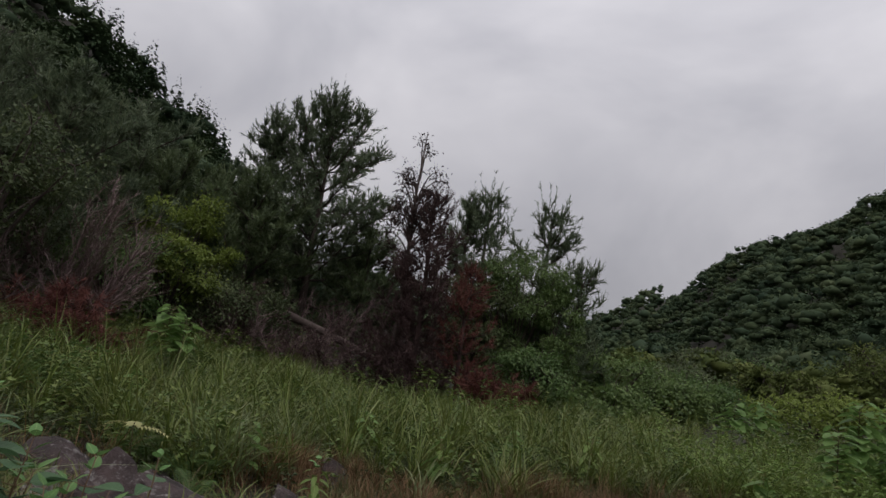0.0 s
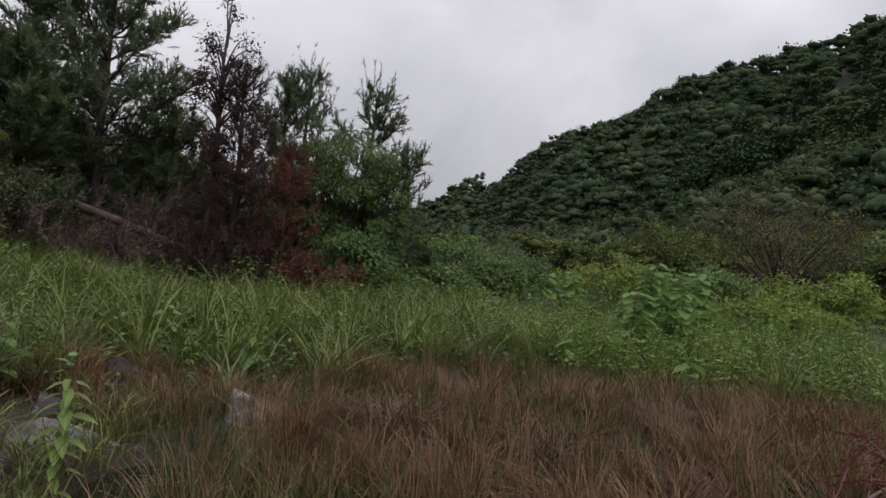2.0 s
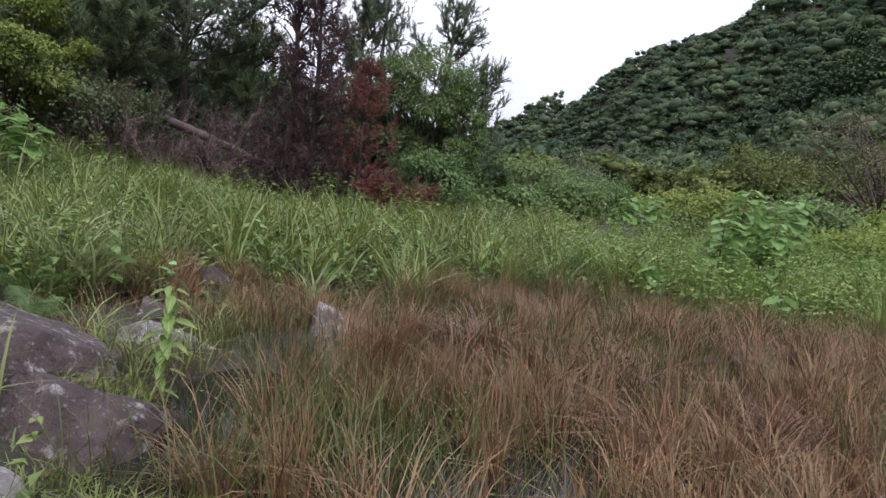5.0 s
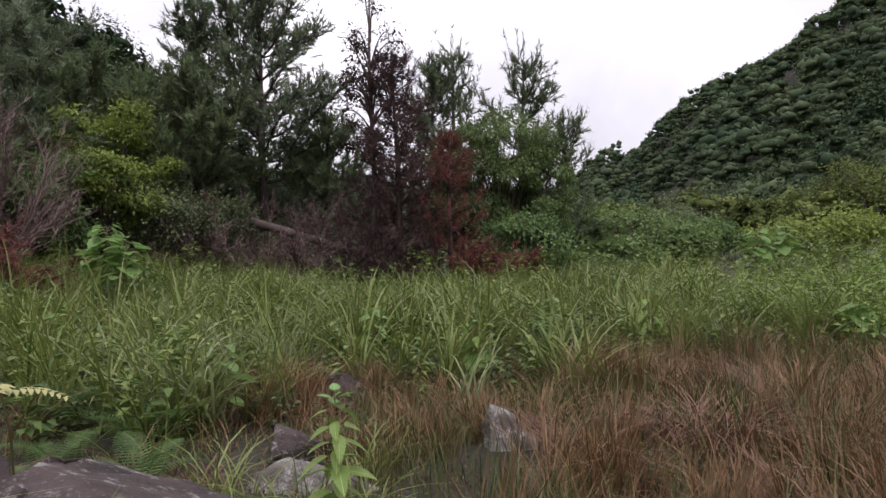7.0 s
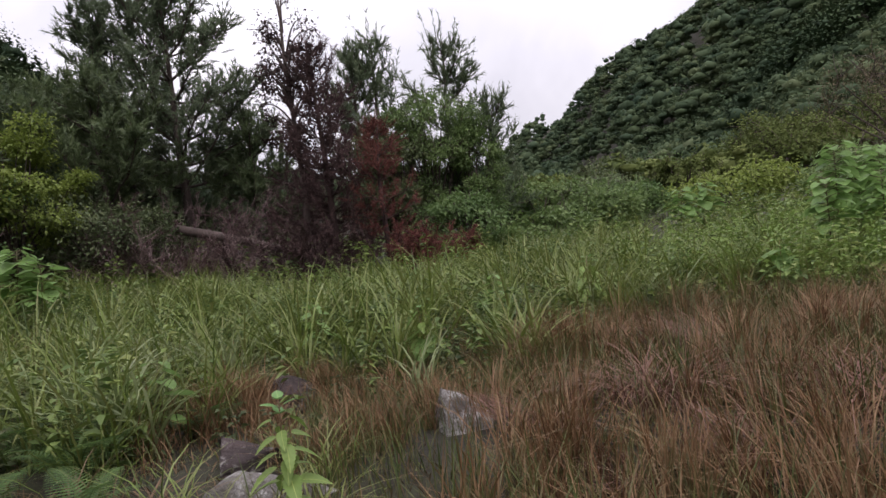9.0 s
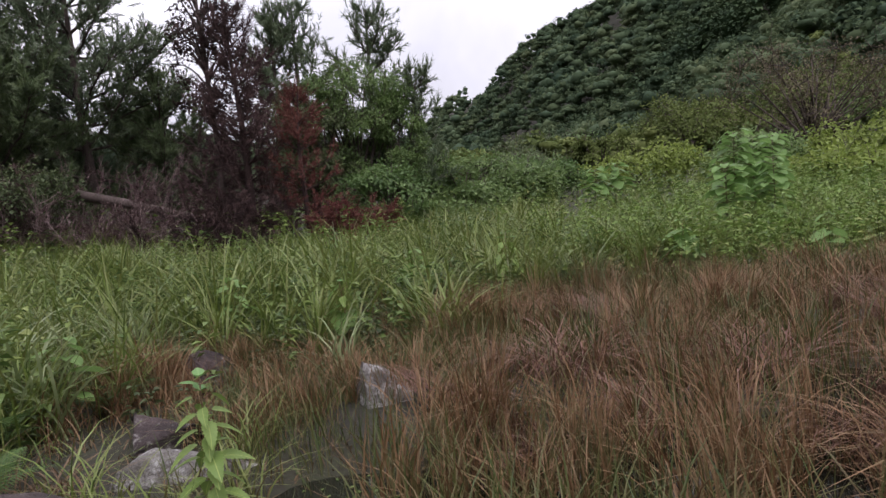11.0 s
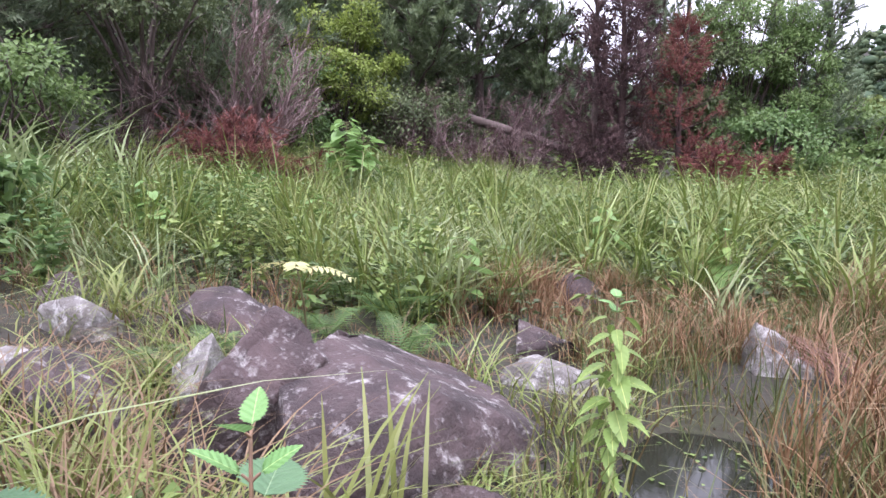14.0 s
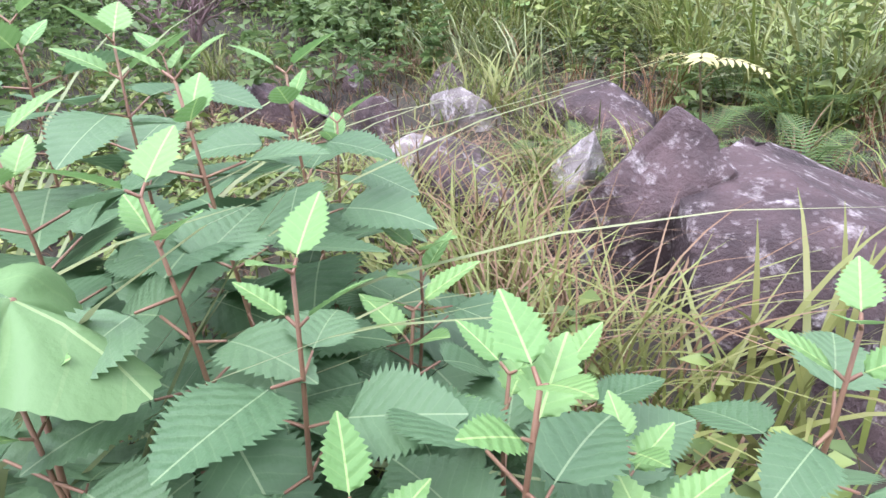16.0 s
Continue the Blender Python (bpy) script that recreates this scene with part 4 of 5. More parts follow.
broadleaf("leafy_bush", -4.9, 17.4, 2.3, 1.2, 55, 5200, 0.08, DARKLEAF, "dark straggling bush behind the dead brush", "shrub", lumps=30, trunk_r=0.05, low=0.05, gather=0.36)

# wood on the left bank
pine(-10.4, 10.2, 5.8, 2.7, 61, "spreading dark pine over the bank of weeds", (0.0, 0), 0.2, brushes=7, group="bank pines")
pine(-12.5, 13.5, 7.6, 3.0, 63, "spreading dark pine at the foot of the hill", (0.0, 0), 0.15, brushes=7, group="bank pines")
pine(-8.6, 14.5, 5.2, 2.4, 65, "spreading dark pine behind a forked trunk", (0.0, 0), 0.15, brushes=7, group="bank pines")
pine(-9.5, 18.5, 6.0, 2.4, 67, "dark pine behind the vine-covered bush", (0.0, 0), 0.12, brushes=7, group="bank pines")
pine(-13.5, 17.5, 7.0, 2.9, 68, "dark pine on the slope", (0.0, 0), 0.12, brushes=6, group="bank pines")
broadleaf("forked_tree", -7.5, 12.0, 4.4, 1.6, 71, 8500, 0.085, DARKLEAF, "dark forked tree with thin olive foliage", lumps=24, trunk_r=0.10, low=0.38, gather=0.36)
twig_bush("bare_shrub", -6.0, 12.9, 2.5, 1.5, 73, 13, TWIG, "bare pinkish-grey twiggy shrub", twigs=12, fine=14, thick=0.03)
twig_bush("bare_shrub", -5.35, 9.2, 1.45, 0.75, 75, 5, DARKTWIG, "small dark shrub with thin reddish-brown twigs", twigs=12, thick=0.03, base_spread=0.03, upright=1.1)
twig_bush("red_shrub", -4.75, 11.1, 1.1, 0.95, 77, 11, DARKTWIG, "withered shrub with dull red dead needles", twigs=9, tuft=RED_NEEDLE, tuft_n=1000, upright=0.7)
twig_bush("red_shrub", -3.95, 11.4, 0.75, 0.5, 79, 6, DARKTWIG, "small withered shrub with dull red dead needles", twigs=6, tuft=RED_NEEDLE, tuft_n=280, upright=0.6)
twig_bush("grey_shrub", -4.85, 5.35, 1.25, 0.8, 81, 8, TWIG, "bare grey dead shrub with fine twigs", twigs=12, fine=9, thick=0.022, upright=0.9)
broadleaf("leafy_bush", -6.4, 6.95, 1.9, 0.65, 83, 3200, 0.10, BRIGHT, "fresh green bush with drooping narrow leaves", "shrub", lumps=14, trunk_r=0.04, low=0.15, gather=0.45, thin=0.3)
broadleaf("leafy_bush", -4.0, 6.7, 0.8, 0.6, 85, 1500, 0.11, MIDLEAF, "broad-leaved dark green weed bush above the stones", "shrub", lumps=12, trunk_r=0.02, low=0.1, gather=0.45)
broadleaf("leafy_bush", -7.6, 5.2, 2.6, 1.4, 87, 9000, 0.09, MIDLEAF, "dense green bush on the bank", "shrub", lumps=18, trunk_r=0.05, low=0.08, gather=0.4)
broadleaf("leafy_bush", -9.2, 7.4, 3.6, 1.6, 88, 9000, 0.10, MIDLEAF, "tall green bush on the bank", "shrub", lumps=30, trunk_r=0.05, low=0.05, gather=0.36)
broadleaf("leafy_bush", -7.2, 9.0, 2.2, 1.3, 89, 8000, 0.085, TREELEAF, "fresh green bush at the foot of the bank pines", "shrub", lumps=26, trunk_r=0.04, low=0.05, gather=0.36)

# fallen log with the dead brush round it
log = thing("fallen_log", -3.7, 18.5, 0, "grey-brown fallen log resting on its broken limbs", "log")
lb = Build()
a0, a1 = np.array([0, 0, 2.62]), np.array([3.6, 0.35, 1.35])
u = np.linspace(0, 1, 12)[:, None]
axis = a0 * (1 - u) + a1 * u + np.concatenate([0 * u, 0.05 * np.sin(5 * u), 0.08 * np.sin(3.1 * u)], 1)
tube(lb, axis, np.linspace(0.12, 0.075, 12), 10)
lb.t.append(np.array([[0, s + 1, s] for s in range(1, 9)]))
part("trunk", lb, LOGBARK, log, smooth=True)
gz = ground_z(-2.5, 18.6)
for sx, sy, ex in ((1.25, 0.1, 0.1), (1.75, 0.15, 0.5), (2.6, 0.2, -0.1), (3.4, 0.3, 0.1)):
    leg = Build()
    z0 = float(np.interp(sx, [0, 3.6], [2.6, 1.4]))
    tube(leg, [[sx, sy, z0], [sx + ex * 0.4, sy - 0.1, (z0 + gz) / 2], [sx + ex, sy - 0.2, gz - 0.1]], [0.07, 0.05, 0.04], 6)
    part("broken_limb", leg, LOGBARK, log, smooth=True)
for i, (bx, by, bh, br, st) in enumerate([(-3.6, 19.4, 2.0, 1.3, 13), (-2.5, 17.3, 0.75, 1.2, 12), (-1.5, 19.6, 1.9, 1.3, 12), (0.4, 16.6, 1.5, 1.1, 11), (-4.7, 18.4, 1.9, 0.9, 10), (-0.9, 17.0, 0.9, 1.0, 9), (-3.9, 17.6, 1.0, 1.2, 12)]):
    twig_bush("dead_brush", bx, by, bh, br, 91 + i, st, TWIG if i not in (3, 5) else DARKTWIG, "tangle of dead grey-brown branches by the log", "brush", 12, 7, "dead brush", 0.75, 0.8, 0.022, BROWN_NEEDLE, 260)
twig_bush("red_brush", 2.15, 16.6, 0.95, 0.7, 101, 11, DARKTWIG, "low brush with orange-red dead needles at the grass edge", "brush", 9, 6, "dead brush", 0.6, 0.4, 0.015, RED_NEEDLE, 1500)
branch = thing("dead_branch", 4.0, 4.55, 0.1, "fallen dead branch with crimson-brown needles over the marsh", "branch")
bn = Build()
r = np.random.default_rng(111)
ats, ways = [], []
for way, length in (([1, -0.45, 0.10], 1.3), ([1, -0.05, 0.40], 1.5), ([1, -0.25, 0.24], 1.1)):
    br = Build()
    p = limb(br, [0, 0, 0], way, length, 0.013, r, 7, 0.07)
    for c in range(2, 8):
        for _ in range(3):
            twig = Build()
            q = limb(twig, p[c], unit(p[c] - p[c - 1]) + r.normal(0, 0.45, 3), r.uniform(0.12, 0.3), 0.004, r, 3, 0.15)
            part("twig", twig, TWIG, branch)
            for e in q[1:]:
                ats += [e, e]
                ways += [unit(q[-1] - q[0]) + r.normal(0, 0.4, 3) - [0, 0, 0.3] for _ in range(2)]
    part("limb", br, TWIG, branch)
shoots(bn, np.array(ats), np.array(ways), r.uniform(0.08, 0.2, len(ats)), 16, 0.09, 0.006, r, 0.6)
part("dead_needles", bn, RED_NEEDLE, branch)

# bushes and trees of the valley floor
for i, (bx, by, bh, bw, mat) in enumerate([(6.2, 22.6, 2.0, 1.7, TREELEAF), (8.2, 22.2, 1.3, 1.4, TREELEAF), (4.9, 23.0, 1.8, 1.2, MIDLEAF), (5.2, 18.6, 1.1, 1.1, TREELEAF), (9.6, 24.5, 1.5, 1.5, MIDLEAF), (12.5, 22.5, 1.5, 1.7, LIME), (15.4, 20.8, 1.5, 1.6, TREELEAF), (10.5, 29.0, 2.0, 1.9, DARKLEAF), (18.0, 19.0, 1.7, 1.7, LIME), (13.5, 15.5, 1.0, 1.3, LIME), (17.5, 13.5, 1.3, 1.5, TREELEAF)]):
    broadleaf("leafy_bush", bx, by, bh, bw, 131 + i, 5000, 0.13, mat, "rounded green bush in the valley meadow", "shrub", "valley bushes", lumps=30, trunk_r=0.05, low=0.05, gather=0.34)
for i, (bx, by, bh, bw, mat) in enumerate([(21.5, 25.0, 5.3, 3.5, OLIVE), (13.8, 37.2, 3.0, 2.2, DARKLEAF), (16.2, 33.0, 2.2, 1.8, SCRUB), (31, 73, 5.5, 5.0, DARKLEAF), (27.5, 24.5, 4.0, 3.2, TREELEAF), (24, 37, 4.2, 3.6, SCRUB), (31, 34, 4.6, 3.8, SCRUB), (36, 24, 5.0, 3.8, MIDLEAF), (22, 52, 4.5, 4.2, MIDLEAF), (33, 48, 5.0, 4.4, SCRUB), (14, 58, 4.5, 4.2, MIDLEAF), (20, 80, 6, 5, DARKLEAF), (29, 17, 3.6, 2.8, MIDLEAF), (38, 42, 5.0, 4.2, SCRUB), (23.5, 20.5, 2.6, 2.0, SCRUB)]):
    broadleaf("valley_tree", bx, by, bh, bw, 151 + i, 4600, 0.14 if mat is OLIVE else 0.22, mat, "thin-leaved brownish spreading tree" if mat is OLIVE else "spreading green tree on the valley floor", "tree", "valley trees", lumps=34, trunk_r=0.12, low=0.12, gather=0.28, thin=0.4 if mat is OLIVE else 0.6)


# ---- woods on the hills ----
def ball(level):
    bm = bmesh.new()
    bmesh.ops.create_icosphere(bm, subdivisions=level, radius=1.0)
    v = np.array([p.co[:] for p in bm.verts])
    f = np.array([[p.index for p in q.verts] for q in bm.faces])
    bm.free()
    return v, f


def woods(name, label, material, n, az0, az1, d0, d1, tall0, tall1, leaves, conical, keep_u, leaf=0.5, lumps=5, level=1):
    """A wood: broad crowns of several leafy mounds over a shaded core, or pointed conifers with drooping tiers."""
    b = Build()
    az, dd = np.radians(rng.uniform(az0, az1, n)), np.sqrt(rng.uniform(d0 ** 2, d1 ** 2, n))
    x, y = EYE_X + np.sin(az) * dd, EYE_Y + np.cos(az) * dd
    ok = keep_u(x, y, dd)
    x, y, dd = x[ok], y[ok], dd[ok]
    z = land(x, y)
    m = len(x)
    h = rng.uniform(tall0, tall1, m)
    if conical:
        w = h * rng.uniform(0.16, 0.24, m)
        i = np.repeat(np.arange(m), leaves)
        k = len(i)
        u = 1 - 0.92 * np.sqrt(rng.uniform(0, 1, k))
        u = 0.5 * u + 0.5 * rng.uniform(0.08, 1.0, k)
        a = rng.uniform(0, 6.283, k)
        rr = w[i] * (1.02 - u) * rng.uniform(0.75, 1.15, k)
        p = np.stack([x[i] + np.cos(a) * rr, y[i] + np.sin(a) * rr, z[i] + u * h[i]], 1)
        out = np.stack([np.cos(a), np.sin(a), np.full(k, -0.25)], 1) + rng.normal(0, 0.2, (k, 3))
        nrm = np.stack([np.cos(a) * 0.5, np.sin(a) * 0.5, np.ones(k)], 1) + rng.normal(0, 0.3, (k, 3))
        size = np.maximum(w[i] * 0.62 * (1.08 - u), 0.16) * rng.uniform(0.7, 1.25, k)
        cards(b, p, out, nrm, size, size * 0.75)
        return stuff(name, b, material, label, "forest")
    w = h * rng.uniform(0.34, 0.58, m)
    j = np.repeat(np.arange(m), lumps)
    d = turns(len(j))
    d[:, 2] = np.abs(d[:, 2]) * 1.2 - 0.25
    r1 = w[j] * rng.uniform(0.34, 0.62, len(j))
    squat = rng.uniform(0.5, 0.8, len(j))
    c = np.stack([x[j], y[j], z[j] + h[j] * 0.45], 1) + d * np.stack([w[j], w[j], h[j] * 0.45], 1) * 0.68
    bv, bf = ball(level)
    rough = 0.82 + 0.16 * rng.normal(0, 1, (len(j), len(bv)))
    core = c[:, None] + bv[None] * rough[:, :, None] * (np.stack([r1, r1, r1 * squat], 1) * 0.9)[:, None]
    b.add(core, tris=(np.arange(len(j))[:, None, None] * len(bv) + bf[None]).reshape(-1, 3))
    i = np.repeat(np.arange(len(j)), leaves)
    g = turns(len(i))
    g[:, 2] = np.abs(g[:, 2]) * 1.3 - 0.35
    g = unit(g)
    p = c[i] + g * np.stack([r1[i], r1[i], r1[i] * squat[i]], 1) * rng.uniform(0.8, 1.18, len(i))[:, None]
    out = unit(g * [1, 1, 0.35] + rng.normal(0, 0.5, (len(i), 3)))
    nrm = unit(g * 0.8 + [0, 0, 0.6] + rng.normal(0, 0.25, (len(i), 3)))
    size = leaf * rng.uniform(0.6, 1.3, len(i))
    cards(b, p, out, nrm, size, size * 0.7)
    return stuff(name, b, material, label, "forest", True)


SIDE = "dense mixed green forest covering the hillside"
slope = lambda low, k=0.01: (lambda x, y, d: land(x, y) > low + k * d)
woods("valley_scrub", "low yellow-green scrub at the foot of the hill", SCRUB, 360, 13, 62, 34, 75, 1.6, 3.6, 28, False, lambda x, y, d: land(x, y) > 2.2, 0.32, 5, 1)
woods("near_hill_forest", SIDE, FOREST, 640, 14, 66, 55, 130, 3.5, 6.5, 26, False, slope(3.5), 0.55, 6, 1)
woods("hill_forest", SIDE, FOREST, 2700, 9, 70, 115, 330, 5, 9, 9, False, slope(3), 0.9, 5, 1)
woods("valley_head_forest", "far dark green forest closing the valley", FOREST, 1000, -15, 15, 110, 600, 9, 15, 4, False, slope(6, 0), 1.8, 5, 1)
woods("hill_cedars", "dark green conifers covering the steep hillside", CEDAR, 620, -110, -14, 24, 105, 5, 9, 110, True, slope(4, 0))
woods("mixed_cedars", "single dark conifers among the hill forest", CEDAR, 900, 12, 66, 80, 300, 6, 10, 60, True, lambda x, y, d: (land(x, y) > 4 + 0.01 * d) & (wave(x, y, 0.05, 2.6) > 0.05))
woods("cedar_patch", "stand of dark conifers on the hillside", CEDAR, 520, 33, 60, 90, 210, 8, 13, 90, True, lambda x, y, d: (land(x, y) > 14) & (wave(x, y, 0.03, 0.6) > -0.1))
woods("slope_bushes", "dull green scrub on the steep slope", FOREST, 480, -110, -12, 19, 85, 2.5, 5, 20, False, slope(1.9, 0), 0.46, 5, 1)
woods("back_forest", "green woods behind and beside the marsh", FOREST, 420, 70, 250, 40, 150, 6, 10, 5, False, slope(2, 0), 1.2, 5, 1)


# ---- single plants near the camera ----
def leaf_mesh(name, length, width, teeth, material, heart=0.0, curl=0.18, cup=0.12, crinkle=0.007):
    """A leaf blade: toothed outline, raised halves about the midrib, ribbed along its side veins, drooping tip. Base at the origin, along +x."""
    n = max(12, teeth * 2) if teeth else 14
    rows = []
    for i in range(n + 1):
        u = i / n
        w = width * 0.5 * (math.sin(math.pi * u ** 0.62) ** 0.75 if not heart else math.sin(math.pi * (0.13 + 0.87 * u) ** 0.72) ** 0.8)
        w = max(w, 0.0015)
        if teeth and 0 < i < n:
            w *= 1.0 + (0.13 if i % 2 else -0.10)
        x = u * length - heart * length * 0.15 * (1 - u) ** 2
        for v in (-1, -0.55, 0, 0.55, 1):
            back = -heart * length * 0.22 * abs(v) * (1 - u) ** 3
            sweep = 0.06 * length * abs(v) * (1 if teeth else 0.4) * (1 - u)
            z = cup * abs(v) * w * 2 - curl * length * u * u - 0.35 * cup * w * v * v * 2 + crinkle * length * 0.5 * math.sin(i * math.pi / 1.5 + abs(v) * 2.2) * abs(v) * (1 - abs(v) * 0.3)
            rows.append((x + back + sweep, v * w, z))
    q = [[i * 5 + j, (i + 1) * 5 + j, (i + 1) * 5 + j + 1, i * 5 + j + 1] for i in range(n) for j in range(4)]
    return Build().add(rows, q).mesh(name, material, True)


NETTLE_LEAVES = [leaf_mesh("nettle_leaf", 0.172, 0.146, 15, NETTLE), leaf_mesh("nettle_leaf", 0.149, 0.122, 14, NETTLE, curl=0.3), leaf_mesh("nettle_leaf", 0.190, 0.155, 17, NETTLE, curl=0.08)]
TOP_LEAF = leaf_mesh("young_leaf", 0.095, 0.055, 11, NETTLE_TOP, curl=0.1)
LANCE = leaf_mesh("lance_leaf", 0.13, 0.062, 9, LANCEGREEN, curl=0.35)
BIGHEART = leaf_mesh("heart_leaf", 0.42, 0.38, 0, HEART, heart=1.0, curl=0.25, cup=0.10)
SMALLHEART = leaf_mesh("heart_leaf", 0.20, 0.17, 0, HEART, heart=1.0, curl=0.2, cup=0.10)


def leafy_stem(name, x, y, height, pairs, meshes, tops, scale, seed, label, category, group="", lean=(0.0, 0.0), stem=REDSTEM, thick=0.005, low=0.25, droop=0.0, material=None, petiole=0.05, spin=1.571, opposite=True, zbase=None):
    """An upright stem with stalked leaves set in pairs, each a part."""
    r = np.random.default_rng(seed)
    t = thing(name, x, y, (ground_z(x, y) if zbase is None else zbase) - 0.02, label, category, group)
    sb = Build()
    s = np.linspace(0, 1, 9)
    axis = np.stack([lean[0] * height * s ** 1.5 + 0.012 * np.sin(6 * s + seed), lean[1] * height * s ** 1.5 + 0.012 * np.cos(5 * s + seed), height * s], 1)
    tube(sb, axis, np.linspace(thick, thick * 0.4, 9), 6)
    turn0 = r.uniform(0, 6.283)
    jobs = []
    for i in range(pairs):
        f = low + (1 - low) * (i / max(1, pairs - 1)) ** 0.75
        for side in ((0, math.pi) if opposite else (0,)):
            jobs.append((f, turn0 + i * spin + side + r.normal(0, 0.2)))
    for f, a in jobs:
        young = f > 0.9 and tops is not None
        me = tops if young else meshes[r.integers(0, len(meshes))]
        at = np.array([np.interp(f, s, axis[:, c]) for c in range(3)])
        size = scale * (0.8 if young else np.interp(f, [low, 0.6, 1.0], [0.9, 1.1, 0.5])) * r.uniform(0.85, 1.15)
        stalk = petiole * scale * (0.25 if young else r.uniform(0.7, 1.2))
        up = 0.9 if young else r.uniform(0.15, 0.5)
        end = at + np.array([math.cos(a), math.sin(a), up]) * stalk
        part("stalk", tube(Build(), [at, end], [thick * 0.4, thick * 0.3], 4), stem, t)
        ob = part("leaf", me, None, t)
        pitch = (-35 if young else r.uniform(-15, 20)) + droop
        ob.matrix_basis = Matrix.Translation(end) @ Euler((r.normal(0, 0.2), radians(pitch), a)).to_matrix().to_4x4() @ Matrix.Scale(size, 4)
    part("stem", sb, stem, t, smooth=True)
    return t


NG = "nettles by the bank"
NL = "nettle with toothed green leaves and a paler young top"
for i, (nx, ny, top, pairs, sc, lx, ly) in enumerate([(0.60, 3.72, 0.84, 6, 0.74, 0.02, -0.02), (0.41, 3.63, 0.88, 6, 0.70, 0.0, 0.0), (0.71, 3.92, 0.83, 6, 0.66, 0.0, 0.0), (0.28, 3.58, 0.93, 7, 0.74, 0.0, 0.0), (0.16, 3.68, 1.0, 7, 0.8, 0.0, 0.0), (0.05, 3.86, 0.97, 7, 0.85, 0.0, 0.0), (0.48, 3.82, 0.72, 5, 0.78, 0.0, 0.0), (0.33, 3.80, 0.74, 5, 0.8, 0.0, 0.0), (0.18, 3.92, 0.72, 5, 0.9, 0, 0), (0.52, 3.60, 0.74, 5, 0.72, 0, 0), (0.66, 3.80, 0.68, 5, 0.72, 0, 0), (0.30, 3.46, 0.80, 6, 0.8, 0, 0), (-0.15, 3.70, 1.02, 7, 0.95, 0, 0), (-0.12, 4.0, 0.85, 6, 0.9, 0, 0), (-0.4, 3.6, 1.05, 7, 1.0, 0, 0), (0.05, 3.5, 0.95, 7, 0.9, 0, 0), (-0.62, 3.9, 0.95, 7, 1.0, 0, 0), (0.40, 4.02, 0.58, 5, 0.8, 0, 0), (0.56, 3.93, 0.60, 5, 0.75, 0, 0)]):
    leafy_stem("nettle", nx, ny, top - ground_z(nx, ny), pairs + 3, NETTLE_LEAVES, TOP_LEAF, sc * 1.12, 201 + i, NL, "nettle", NG, (lx, ly), low=0.35)
# a broad lobed leaf beside them
lobed = thing("lobed_leaf_plant", 0.24, 3.44, ground_z(0.24, 3.44), "young plant with one broad pale green lobed leaf", "plant")
lob = Build()
ring = [[], [], []]
for k in range(91):
    a = -2.75 + 5.5 * k / 90
    reach = 0.125 * (0.44 + 0.56 * abs(math.cos(1.55 * a)) ** 0.8) * (1 + 0.03 * (k % 2)) * (1 - 0.12 * abs(a) / 2.75)
    for row, f in zip(ring, (0.34, 0.7, 1.0)):
        row.append((math.cos(a) * reach * f, math.sin(a) * reach * f, 0.012 * f * math.cos(3.1 * a) - 0.035 * f * f + 0.006 * math.sin(7 * a) * f))
lob.add([(0.0, 0, 0)] + ring[0] + ring[1] + ring[2], [[1 + 91 * r0 + k, 92 + 91 * r0 + k, 93 + 91 * r0 + k, 2 + 91 * r0 + k] for r0 in (0, 1) for k in range(90)], [[0, k, k + 1] for k in range(1, 91)])
lf = part("leaf", lob, LOBED, lobed, "broad lobed pale green leaf", True)
lz = 0.86 - ground_z(0.24, 3.44)
lf.matrix_basis = Matrix.Translation((0.05, 0.03, lz)) @ Euler((radians(-18), radians(28), radians(38))).to_matrix().to_4x4()
ls = Build()
tube(ls, [[0, 0, -0.02], [0.01, 0, lz * 0.55], [0.05, 0.03, lz]], [0.005, 0.004, 0.003], 5)
part("stem", ls, REDSTEM, lobed)

leafy_stem("tall_leafy_weed", 0.95, 5.45, 0.70, 22, [LANCE], TOP_LEAF, 0.85, 231, "tall upright weed with drooping yellow-green leaves at the pool", "weed", "", (0.05, 0.0), REDSTEM, 0.006, 0.08, 14, petiole=0.03)
leafy_stem("tall_leafy_weed", 3.35, 9.6, 0.75, 9, [LANCE], TOP_LEAF, 1.5, 233, "leafy weed with drooping pale green leaves in the rusty grass", "weed", "leafy weeds", (0.0, 0.0), REDSTEM, 0.006, 0.3, 30, petiole=0.03)
leafy_stem("tall_leafy_weed", 5.3, 9.4, 0.7, 7, [LANCE, SMALLHEART], TOP_LEAF, 1.3, 235, "leafy weed with drooping pale green leaves in the rusty grass", "weed", "leafy weeds", (0.0, 0.0), REDSTEM, 0.006, 0.3, 30, petiole=0.03)
leafy_stem("tall_leafy_weed", 1.55, 8.6, 0.6, 6, [LANCE, SMALLHEART], TOP_LEAF, 1.2, 237, "leafy weed with drooping pale green leaves in the meadow", "weed", "leafy weeds", (0.0, 0.0), REDSTEM, 0.006, 0.3, 25, petiole=0.03)
SG = "large-leaved saplings"
SL = "sapling with large heart-shaped bright green leaves"
